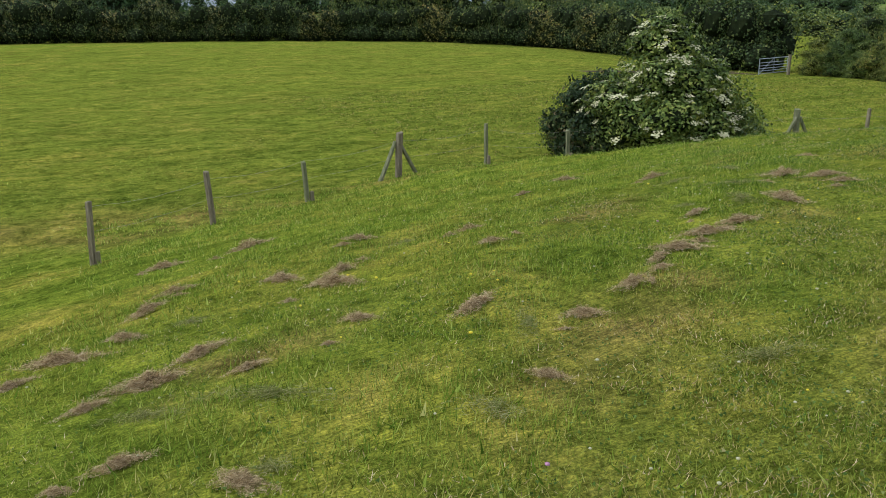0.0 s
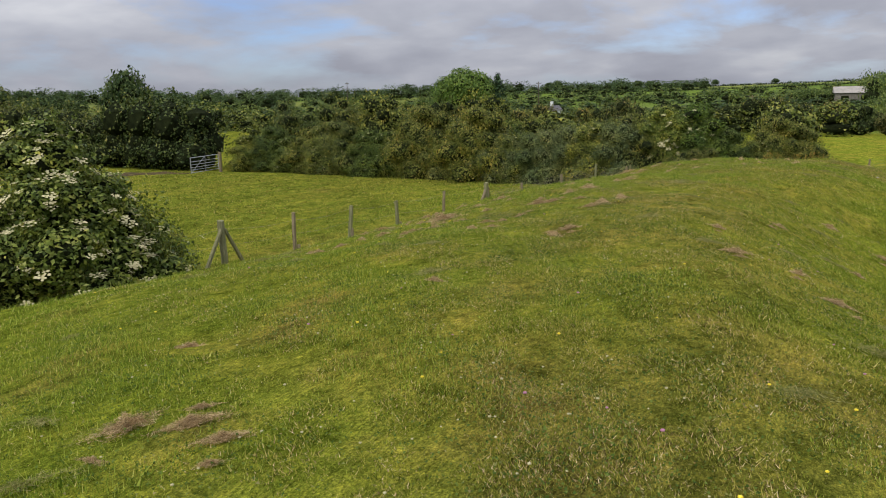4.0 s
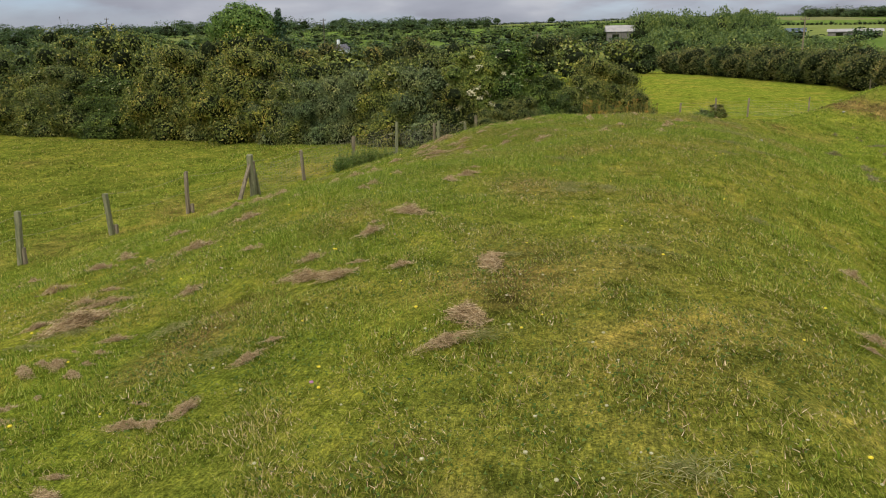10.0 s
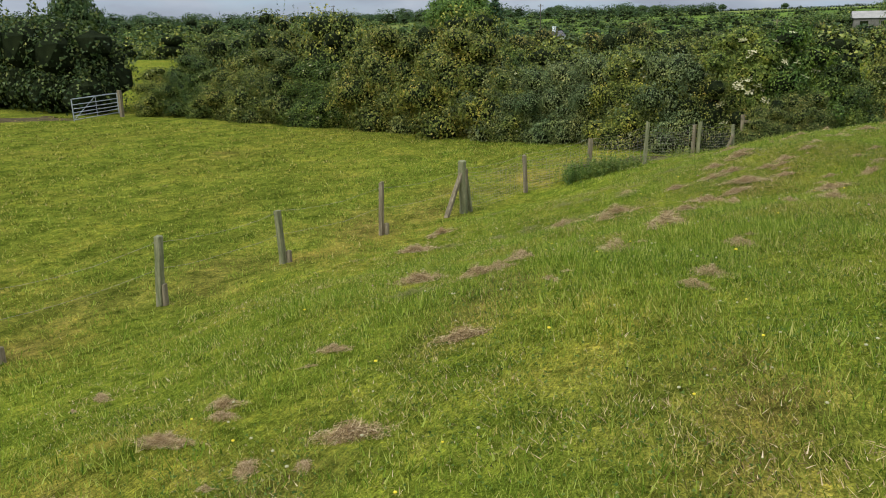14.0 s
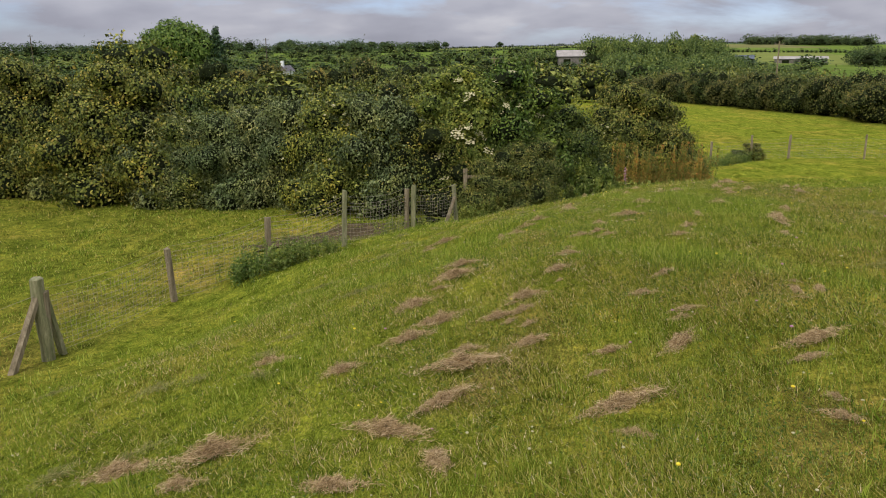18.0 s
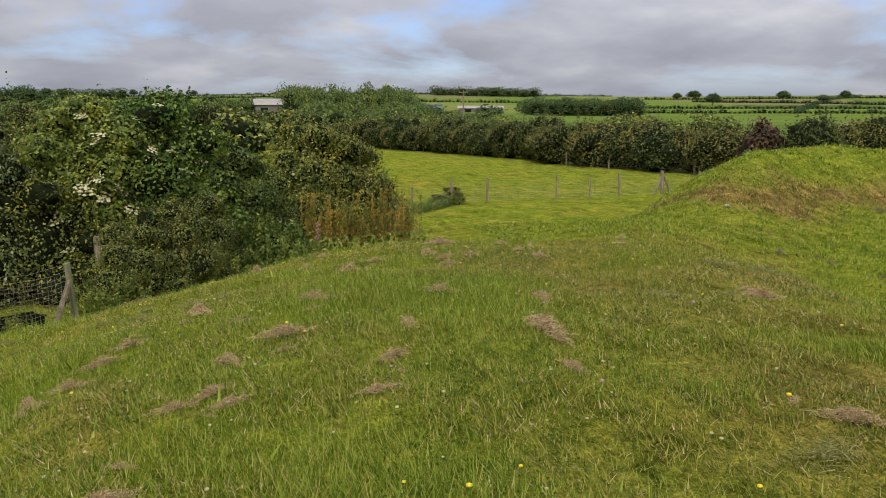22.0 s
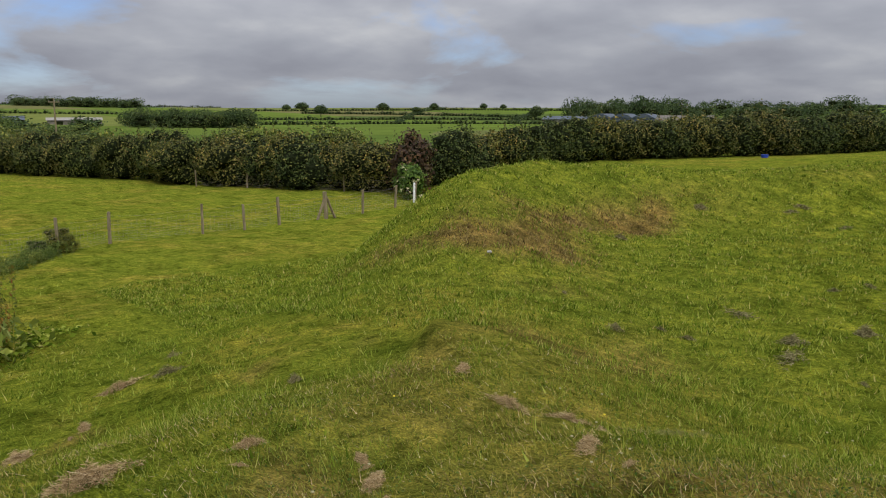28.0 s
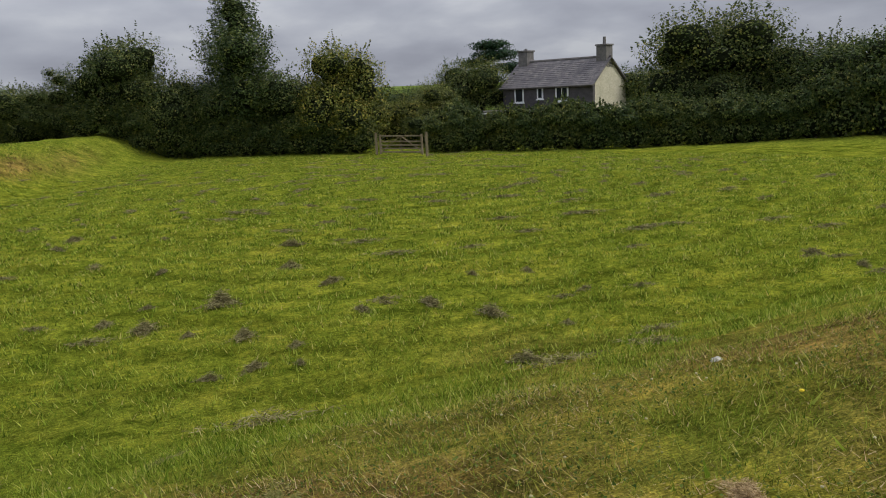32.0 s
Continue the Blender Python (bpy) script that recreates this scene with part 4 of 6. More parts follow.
def fence(name, g, spots, label, height, tripods=(), wires=(.1, .18, .26, .35, .45, .56, .68, .82, 1.0), stays=.16, stubs=True, mats=(POST, MOSSY), closed_from=0):
    """Posts in a row with stock netting and a strand of plain wire; strainers at tripods stand on two struts."""
    x0, y0 = spots[0]
    top = thing(name, (x0, y0, ground_z(x0, y0)), label, "fence")
    z0 = ground_z(x0, y0)
    feet = [Vector((x - x0, y - y0, ground_z(x, y) - z0)) for x, y in spots]
    for n, foot in enumerate(feet):
        ahead = (feet[min(n + 1, len(feet) - 1)] - feet[max(n - 1, 0)]).normalized()
        turn = math.atan2(ahead.y, ahead.x)
        big = n in tripods
        h, w = (height * 1.08, .2) if big else (height * g.uniform(.86, 1.08), g.uniform(.078, .105))
        p = part("post", post_bm(g, h, w, (g.uniform(-.07, .07), g.uniform(-.07, .07)), not big), mats[int(g.integers(0, 2))], top)
        p.matrix_local = Matrix.Translation(foot) @ Matrix.Rotation(turn + g.uniform(-.2, .2), 4, "Z")
        if big:
            for s in (-1, 1):
                b = bmesh.new()
                foot_off = ahead.xy.normalized() * s * (.62 if n < 10 or s < 0 else .24)
                gz = ground_z(x0 + foot.x + foot_off.x, y0 + foot.y + foot_off.y) - z0 - foot.z
                rod(b, (foot_off.x, foot_off.y, gz - .1), (ahead.x * s * .05, ahead.y * s * .05, h * .8), .062, .055, 6)
                part("strut", b, mats[int(g.integers(0, 2))], top).matrix_local = Matrix.Translation(foot)
        elif stubs and g.uniform() < .75:
            b = post_bm(g, g.uniform(.2, .36), .085)
            part("stub", b, POST, top).matrix_local = Matrix.Translation(foot + Vector((ahead.y, -ahead.x, 0)) * .06 + ahead * g.uniform(.03, .1))
    for n in range(closed_from, len(feet) - 1):
        a, b = feet[n], feet[n + 1]
        bm = bmesh.new()
        netting = bool(stays)
        span = (b - a).length
        cuts = max(2, int(span / .45))
        for h in wires:
            if h > height:
                continue
            last = None
            for k in range(cuts + 1):
                s = k / cuts
                q = a.lerp(b, s) + Vector((0, 0, h - .045 * math.sin(s * math.pi) * (1 + h)))
                q += Vector((g.uniform(-.01, .01), g.uniform(-.01, .01), g.uniform(-.012, .012)))
                if last:
                    rod(bm, last, q, .0026, sides=3)
                last = q
            if not netting:
                part("wire", bm, WIRE, top)
                bm = bmesh.new()
        if not netting:
            bm.free()
            continue
        if stays:
            for k in range(1, int(span / stays)):
                q = a.lerp(b, k * stays / span)
                sag = .045 * math.sin(k * stays / span * math.pi)
                rod(bm, q + Vector((0, 0, .1 - sag)), q + Vector((g.uniform(-.02, .02), g.uniform(-.02, .02), .84 - sag)), .0022, sides=3)
        tagged(part("wire_netting", bm, WIRE, top, "sagging rusty wire netting"), kind="stuff")
    return top


FENCE_WEST = [(-7.21, -7.9), (-10.06, -5.57), (-10.97, -3.33), (-12.32, -.57), (-12.5, 2.07), (-12.1, 4.42), (-11.8, 6.8), (-11.1, 9.0), (-10.4, 11.25),
              (-10.0, 13.7), (-9.75, 16.2), (-9.5, 18.8), (-9.0, 21.3), (-8.3, 23.7)]
FENCE_NET = [(-8.3, 23.7), (-7.96, 26.7), (-6.76, 28.15), (-5.5, 28.95), (-4.57, 30.7), (-3.7, 32.5)]
FENCE_NORTH = [(5.6, 51.0), (7.8, 52.8), (9.8, 54.0), (13.2, 53.9), (14.9, 53.85), (16.4, 53.77), (19.1, 54.5), (21.6, 55.3), (24.1, 56.1), (25.8, 56.7)]
fence("stock_fence", rng, FENCE_WEST, "weathered leaning fence posts with a single slack wire and braced strainers", 1.08, (3, 8, 13), wires=(.55, .95), stays=0)
fence("netting_fence", rng, FENCE_NET, "weathered posts with sagging stock netting beside the hedge", 1.08, (), wires=tuple(.06 + .075 * k for k in range(12)) + (1.0,), stays=.1, stubs=False)
fence("field_fence", rng, FENCE_NORTH, "grey posts and stock netting across the lower field", 1.1, (6,), stubs=False, mats=(POST, POST))
far_fence = [(x, y) for x, y in ((23.6, 78), (25.4, 74), (26.8, 70), (27.8, 66), (28.8, 62))]
fence("hedge_fence", rng, far_fence, "pale posts in front of the far hedge", 1.1, (), stubs=False, stays=0, mats=(POST, POST))


# ---- bushes ----
def hedge_row(plants, g, line, step, size, tall, sink=.25, jitter=.4, depth=0.0):
    for x, y, turn in along(line, step, g, jitter):
        p = plants[int(g.integers(0, len(plants)))]
        stand(p, x + g.uniform(-depth, depth), y + abs(g.uniform(0, depth)), g.uniform(-22, 22) + turn, g.uniform(*size), g.uniform(*tall), sink)


def billows(g, n, rx, ry, h, big=(.42, .78)):
    """Lobes heaped into an uneven mound that is leafy down to the ground: rounded heads over the top, smaller ones round the skirt."""
    out = []
    for k in range(n):
        a, up = 2.4 * k + g.uniform(-.5, .5), (k + .5) / n
        r = g.uniform(*big) * (1.1 - .35 * up)
        q = math.sqrt(max(.05, 1 - up ** 2.2)) * g.uniform(.72, 1.0) * min(1, .72 + up)
        z = max(r * .7, h * (.12 + .8 * up) - r * .55) * g.uniform(.9, 1.06)
        out.append((math.cos(a) * q * (rx - r * .6), math.sin(a) * q * (ry - r * .6), z, r * g.uniform(.9, 1.25), r * g.uniform(.9, 1.2), r * g.uniform(.65, .95)))
    out.append((0, 0, h * .38, rx * .7, ry * .7, h * .42))
    return out


g = np.random.default_rng(11)
BIG = "bushes of the big hedge"
haw_a = plant("hawthorn_bush", g, billows(g, 19, 1.8, 1.5, 3.4), 25000, .034, .02, HAWTHORN, "dense green hawthorn bush in an overgrown field hedge", "bush", BIG, .9, blossoms=26, blossom=.05, shoots=60, shoot=.4, shrink=.7, shell=(.84, 1.07))
haw_b = plant("hedge_bush", g, billows(g, 17, 1.8, 1.5, 3.2), 24000, .034, .02, OLIVE, "brownish green overgrown hedge bush", "bush", BIG, .9, shoots=70, shoot=.35, shrink=.7, shell=(.84, 1.07))
willow = plant("willow_bush", g, billows(g, 18, 1.8, 1.5, 3.1), 28000, .032, .018, SILVER, "grey-green willow bush with pale leaves in the hedge", "bush", BIG, .9, shoots=50, shoot=.3, shrink=.7, shell=(.84, 1.07))
backing = plant("hedge_bush", g, billows(g, 13, 1.9, 1.6, 3.4), 9500, .042, .026, OLIVE, "tall brownish bush at the back of the overgrown hedge", "bush", BIG, 0, shoots=45, shoot=.4, level=1, shrink=.7, shell=(.84, 1.07))
screen = plant("hawthorn_bush", g, billows(g, 13, 1.9, 1.6, 3.4), 9500, .042, .026, HAWTHORN, "tall green hawthorn at the back of the hedge", "bush", BIG, 0, shoots=40, shoot=.3, level=1, shrink=.7, shell=(.84, 1.07))
put(backing, -34, 43.0, 0, 1.1)
put(screen, -31.6, 42.9, 0, 1.2)
put(haw_a, -34.0, 40.2, 10, 1.0, .9)
put(haw_b, -32.0, 40.6, -12, 1.15, 1.0)
put(willow, -12.2, 36.9, 5, 1.0)
hedge_row((haw_a, haw_b, haw_a, willow), g, [(-31, 40.4), (-21.8, 38.9), (-14.2, 37.2)], 1.6, (.95, 1.35), (.85, 1.2), depth=.5)
hedge_row((willow, willow, haw_a), g, [(-14.2, 37.0), (-9.0, 36.5), (-5.4, 36.2)], 1.3, (1.0, 1.12), (1.02, 1.18))
hedge_row((backing, screen, backing), g, [(-33, 43), (-14.5, 39.7)], 2.0, (1.15, 1.45), (.92, 1.16), depth=.6)
hedge_row((backing, screen, backing), g, [(-14.5, 39.7), (-5.4, 38.6)], 1.9, (1.0, 1.15), (.92, 1.06), depth=.5)
flowering = plant("elder_bush", g, billows(g, 16, 1.6, 1.4, 3.9), 36000, .038, .021, ELDER, "green elder bush in the hedge with cream flower heads", "bush", "elder bushes in the hedge", .8, blossoms=70, blossom=.125, shoots=40, shoot=.22, shrink=.62, shell=(.84, 1.07))
put(flowering, -4.1, 37.0, 0, 1.2, .97)
stand(flowering, -2.9, 37.5, 130, 1.1, .95, .15)
for x, y, t, s, k in ((-2.6, 37.3, 10, 1.12, 1.12), (-1.5, 38.2, 40, .95, 1.0), (-.5, 39.2, 60, .62, .8), (-5.0, 36.0, 150, .85, .95)):
    stand(haw_b if t > 20 else haw_a, x, y, t, s, k, .2)
for x, y, t, s, k in ((.1, 40.8, 10, .95, 1.0), (1.0, 41.4, -15, .98, 1.16), (1.8, 41.9, 25, .9, 1.1), (2.5, 42.4, 0, .7, .98), (3.1, 42.6, -20, .5, .85), (1.3, 42.9, 160, 1.0, .95)):
    stand(haw_b if k != 1.0 else haw_a, x, y, t, s, k, .2)
low = plant("bramble_thicket", g, billows(g, 13, 1.3, 1.1, 1.45, (.25, .45)), 5600, .046, .028, WEED, "low tangle of bramble and nettle below the hedge", "thicket", "thickets below the hedge", .8, trunk=.02, shoots=120, shoot=.4)
put(low, -3.0, 35.9, 0, .9, .95)
hedge_row((low,), g, [(-2.6, 35.4), (-1.3, 37.0), (-.2, 38.4), (.4, 39.4)], .8, (.7, 1.0), (.85, 1.2), .1)
for x, y, t, s in ((-2.9, 34.0, 20, .5), (-2.6, 35.0, 110, .58), (-2.0, 36.0, 60, .62)):
    stand(haw_b, x, y, t, s, 1.05, .1)
for x, y, s in ((.0, 39.9, .8), (1.0, 40.5, .7), (2.2, 40.9, .7), (3.2, 41.5, .5), (7.9, 53.2, .62), (7.1, 52.6, .4)):
    stand(low if x < 6 else haw_b, x, y, g.uniform(0, 90), s if x < 6 else s * .55, 1.0 if x < 6 else .8, .05)

# thin saplings standing out over the hedge
sapling = plant("elder_sapling", g, [(0, 0, 3.5, .5, .45, .6), (-.5, 0, 3.0, .4, .4, .5), (.5, .1, 3.2, .4, .4, .6), (.15, 0, 4.1, .35, .3, .45)], 520, .042, .022, OLIVE, "thin half-bare sapling with bare twig ends over the hedge", "sapling", "saplings over the hedge", trunk=.022, stems=3, shrink=.05, shoots=16, shoot=.7)
put(sapling, -8.1, 40.0, 0, 1.0)
stand(sapling, -6.6, 40.0, 80, .95, 1.0)
stand(sapling, -6.1, 39.6, 200, .85, 1.04)

# nettles and thistles: upright leafy stems
nettle = thing("nettle_clump", (0, 0, 0), "grey-green nettles and thistles below the hedge", "plant", "nettle clumps")
n = 1500
feet = g.normal(0, .3, (34, 2))
which = g.integers(0, 34, n)
high = g.uniform(.4, .85, 34)
s = g.uniform(.1, 1, n)
c = np.stack([feet[which, 0] + g.normal(0, .045, n), feet[which, 1] + g.normal(0, .045, n), s * high[which]], 1)
v, f = leaf_arrays(g, c, np.stack([g.normal(0, .4, n), g.normal(0, .4, n), np.ones(n)], 1), .045, .018)
part("foliage", mesh_of("foliage", v, f, WEED), None, nettle)
bm = bmesh.new()
for (x, y), h in zip(feet, high):
    rod(bm, (x, y, -.05), (x + g.uniform(-.05, .05), y + g.uniform(-.05, .05), h), .006, .003, 4)
tagged(part("stem", bm, WEED, nettle), kind="stuff")
put(nettle, -6.7, 27.7, 0, .8)
for x, y, z in ((-6.4, 27.9, .7), (-6.1, 28.3, .75), (-7.0, 27.5, .7), (-5.7, 28.5, .55), (-4.8, 31.0, .75), (-5.0, 31.3, .7), (-4.3, 31.3, .5), (-3.4, 33.0, .8), (-3.1, 33.4, .9)):
    stand(nettle, x, y, g.uniform(0, 360), z, g.uniform(1.05, 1.45), .03)
for x, y, _ in along([(-3.2, 33.2), (-2.6, 34.6), (-1.3, 36.5), (-.2, 37.9), (.6, 39.2)], .4, g, .25):
    stand(nettle, x, y, g.uniform(0, 360), g.uniform(.8, 1.2), g.uniform(.8, 1.3), .03)
for x, y, _ in along([(4.8, 48.6), (5.8, 50.6), (7.8, 52.6)], .6, g, .3):
    stand(nettle, x, y, g.uniform(0, 360), g.uniform(.7, 1.0), g.uniform(.6, 1.0), .03)

# docks: upright rusty stalks
dock = thing("dock_clump", (0, 0, 0), "rusty orange docks gone to seed below the hedge", "plant", "dock clumps")
n = 2600
feet = np.stack([g.normal(0, .34, 30), g.normal(0, .26, 30)], 1)
high = g.uniform(.7, 1.25, 30)
lean = g.normal(0, .07, (30, 2))
which = g.integers(0, 30, n)
s = g.uniform(.15, 1, n) ** .7
c = np.concatenate([feet[which] + lean[which] * s[:, None] + g.normal(0, .032, (n, 2)) * (1.7 - s[:, None]), (s * high[which])[:, None]], 1)
v, f = leaf_arrays(g, c, np.stack([g.normal(0, 1, n), g.normal(0, 1, n), np.full(n, .1)], 1), .028, .012)
part("flowering_top", mesh_of("flowering_top", v, f, DOCK), None, dock)
c = np.stack([g.normal(0, .42, 260), g.normal(0, .34, 260), g.uniform(.03, .4, 260)], 1)
v, f = leaf_arrays(g, c, np.stack([g.normal(0, .6, 260), g.normal(0, .6, 260), np.ones(260)], 1), .1, .04)
tagged(part("foliage", mesh_of("foliage", v, f, WEED), None, dock), kind="stuff")
bm = bmesh.new()
for (x, y), (u, w), h in zip(feet, lean, high):
    rod(bm, (x, y, -.05), (x + u, y + w, h), .007, .003, 4)
tagged(part("stem", bm, DOCK, dock), kind="stuff")
put(dock, 1.8, 39.9, 0, 1, 1.1)
for x, y, _ in along([(.7, 39.5), (3.3, 40.4)], .3, g, .22):
    stand(dock, x, y, g.uniform(0, 360), g.uniform(.8, 1.15), g.uniform(.75, 1.35), .03)

# one foxglove among the docks
fox = thing("foxglove", (.75, 39.0, ground_z(.75, 39.0)), "single pink foxglove spike among the docks", "flower")
part("stem", rod(bmesh.new(), (0, 0, -.05), (.03, 0, 1.05), .008, .004, 5), WEED, fox)
for k in range(16):
    z, t = .5 + k * .033, k * 2.4
    part("bell", rod(bmesh.new(), (.02, 0, z), (.02 + math.cos(t) * .045, math.sin(t) * .045, z - .025), .008, .018, 6), PINK, fox)

# broad low leaves creeping out from the hedge foot
n = 2600
t = g.uniform(0, 1, n)
x, y = .7 + 3.5 * t + g.normal(0, .42, n), 37.9 + 3.4 * t + g.normal(0, .42, n)
c = np.stack([x, y, land(x, y) + g.uniform(.02, .1, n)], 1)
v, f = leaf_arrays(g, c, np.stack([g.normal(0, .25, n), g.normal(0, .25, n), np.ones(n)], 1), .06, .04)
tagged(new("ground_leaves", mesh_of("ground_leaves", v, f, LUSH)), "broad green leaves creeping out from the hedge foot", "plant", kind="stuff")

# stile post and a leaning brace where the netting meets the hedge
stile = thing("stile", (-3.77, 35.1, ground_z(-3.77, 35.1)), "low wooden stile post with a short rail at the hedge", "stile")
part("post", post_bm(rng, 1.26, .12), POST, stile)
part("rail", box(bmesh.new(), .04, -.03, 1.0, .42, .03, 1.08, bevel=.01), POST, stile)
brace = thing("fence_brace", (-3.7, 32.5, ground_z(-3.7, 32.5)), "weathered pole propped against the end fence post", "brace")
part("pole", rod(bmesh.new(), (-.26, -.42, -.02), (-.03, -.09, .72), .045, .04, 7), POST, brace)
split = thing("fence_post", (-4.46, 30.86, ground_z(-4.46, 30.86)), "second weathered post doubled up beside the netting", "post")
part("shaft", post_bm(rng, 1.1, .1, (.03, 0)), MOSSY, split)

# the big elder on the fence line, with a dark bush grown into its side
lobes = [(0, 0, 1.4, 1.7, 1.7, 1.4), (.2, .2, 2.6, 1.3, 1.3, 1.0), (.1, .1, 3.6, .85, .85, .8), (0, .1, 4.3, .5, .5, .5), (.5, 1.5, 1.4, 1.0, 1.1, .9), (.3, 2.3, .8, .9, .9, .8), (1.2, .5, 1.1, .95, 1.0, .95),
         (1.1, -.6, 1.7, .8, .8, .7), (.9, .9, 2.1, .75, .75, .6), (-.6, 1.2, 2.3, .8, .8, .6), (-.8, -.7, 2.1, .9, .9, .7), (.6, -.5, 2.9, .6, .6, .5), (-.5, .5, 3.2, .6, .6, .5), (.6, .9, 2.9, .55, .55, .45), (-.4, -.3, 3.8, .4, .4, .4),
         (1.5, 1.3, .8, .7, .7, .6), (1.6, -.2, .7, .7, .7, .6)]
elder = plant("elder_tree", g, lobes, 30000, .058, .03, ELDER, "big flowering elder covered in cream flower heads on the fence line", "tree", blossoms=340, blossom=.125, trunk=.09, shoots=110, shoot=.45)
put(elder, -11.15, 6.75, 0, 1.07, .83)
gorse = plant("blackthorn_bush", g, billows(g, 14, 1.5, 1.4, 2.2, (.35, .6)), 18000, .045, .024, GORSE, "dark rounded blackthorn bush grown into the elder", "bush", trunk=.05, shoots=40, shoot=.25, shrink=.7, shell=(.84, 1.07))
put(gorse, -13.1, 6.2, 0, 1.3, 1.02)

# ---- middle distance ----
mid_a = plant("scrub_bush", g, random_lobes(g, 9, 2.4, 2.2, 3.6), 3400, .085, .05, CANOPY, "dark green hawthorn in a distant hedge", "bush", "bushes of the distant hedges", .4, trunk=.08, level=1, shoots=40, shoot=.5, shrink=.8, shell=(.84, 1.07))
mid_b = plant("scrub_bush", g, random_lobes(g, 9, 2.4, 2.2, 3.4), 3600, .085, .05, HEDGE, "olive brown bush in a distant hedge", "bush", "bushes of the distant hedges", .4, trunk=.08, level=1, shoots=40, shoot=.6, shrink=.8, shell=(.84, 1.07))
put(mid_a, 15, 108, 0)
put(mid_b, 18.5, 99, 0)
hedge_row((mid_b, mid_a, mid_b), g, [(10, 118), (15.4, 106), (23.6, 83), (28, 71), (30, 63)], 1.6, (.95, 1.2), (.78, 1.0), .3, .5, .8)
hedge_row((mid_a, mid_b), g, [(30, 63), (36, 62.5), (44, 60), (54, 55), (66, 49), (82, 40), (92, 33)], 1.5, (.95, 1.2), (.72, .9), .3, .5, .8)
hedge_row((mid_a, mid_b, mid_a), g, [(-38, 39.2), (-48, 41), (-60, 44), (-72, 45), (-84, 41), (-95, 26), (-102, 5), (-107, -14), (-113, -42)], 2.2, (1.2, 1.5), (.85, 1.15), .6, .5, .6)
hedge_row((mid_a, mid_b), g, [(8, 118), (-20, 125), (-60, 118)], 3.4, (1.1, 1.5), (.9, 1.2), .3)
copper = plant("copper_bush", g, random_lobes(g, 8, 2.0, 1.8, 4.2), 2600, .14, .08, PURPLE, "dark purple-leaved bush in the far hedge", "bush", trunk=.08, level=1)
put(copper, 29.2, 61.2, 0, .95)
white_bush = plant("dogwood_bush", g, random_lobes(g, 8, 1.2, 1.1, 2.4), 2200, .12, .07, BRIGHT, "bright green bush with white flowers by the far hedge", "bush", trunk=.05, level=1, blossoms=40, blossom=.12)
put(white_bush, 27.6, 59.2, 0, .9)

# ---- trees and hedge round the house ----
tall = plant("ash_tree", g, [(0, 0, 2.4, 3.0, 2.6, 2.3), (-1.9, 0, 3.6, 1.6, 1.5, 1.5), (2.1, .3, 3.4, 1.6, 1.5, 1.6), (-2.2, .3, 5.9, 1.5, 1.3, 1.2), (.2, 0, 6.0, 2.0, 1.8, 2.0), (-1.3, .2, 5.2, 1.5, 1.4, 1.4), (2.1, 0, 6.0, 1.6, 1.3, 1.3), (0, 0, 8.4, 1.2, 1.1, 1.4), (-.9, 0, 7.4, 1.0, 1.0, 1.1), (.7, .2, 9.4, .6, .6, .7), (1.9, .1, 4.6, 1.3, 1.3, 1.2)],
             30000, .068, .038, CANOPY, "tall ragged ash tree standing in the garden hedge", "tree", trunk=.16, stems=1, shrink=.5, shoots=150, shoot=.6)
put(tall, 50.9, 17.6, 0, 1.28, .79)
round_tree = plant("hazel_tree", g, random_lobes(g, 17, 3.4, 3.0, 7.0, .2), 27000, .066, .04, OLIVE, "rounded yellow-green hazel in the garden hedge", "tree", trunk=.14, stems=2, shrink=.55, shoots=110, shoot=.5)
put(round_tree, 46.5, 12.8, 0, 1.0)
broad = plant("sycamore_tree", g, random_lobes(g, 18, 4.0, 3.4, 6.3, .2), 28000, .068, .042, CANOPY, "broad dark bushy tree by the garden", "tree", "bushy trees round the house", trunk=.16, stems=2, shrink=.55, shoots=130, shoot=.5)
put(broad, 53.4, 24.6, 0, 1.0, .88)
stand(broad, 51.4, 22.0, 70, .9, .95)
stand(broad, 50.6, 19.8, 10, .7, 1.05)
stand(broad, 56.5, 29.4, 140, .9, .75)
stand(broad, 60, 31, 20, .85, .75)
stand(broad, 66, 32.4, 200, .95, .85)
stand(broad, 48.4, 15.2, 160, .95, .9)
stand(broad, 47.2, 13.6, 30, .7, .85)
stand(tall, 54, 27.6, 100, .55, .75)
stand(round_tree, 50, 5.2, 120, .8, .8)
stand(round_tree, 48.4, 8.2, 200, .65, .75)
stand(broad, 46.6, 6.8, 200, .62, .6)
stand(broad, 32.2, -9.6, 30, 1.1, .86)
stand(broad, 29.2, -10.6, 250, 1.1, .82)
stand(broad, 35.6, -6.2, 250, .85, .75)
stand(broad, 26, -12, 250, 1.1, .88)
stand(broad, 37.2, -7.4, 200, 1.32, .96)
stand(round_tree, 39, -9, 200, 1.15, .9)
stand(broad, 68, -6, 20, 1.2, .9)
stand(broad, 62, 1.5, 80, .95, .72)
stand(broad, 66, -2.5, 170, .9, .7)
stand(broad, 58, -19, 60, 1.1, .75)
stand(broad, 61, 5.5, 140, 1.0, .72)
stand(broad, 78, -19, 120, 1.0, .75)
stand(round_tree, 82, -22, 20, 1.1, .7)
stand(broad, 75, -22, 220, .9, .7)
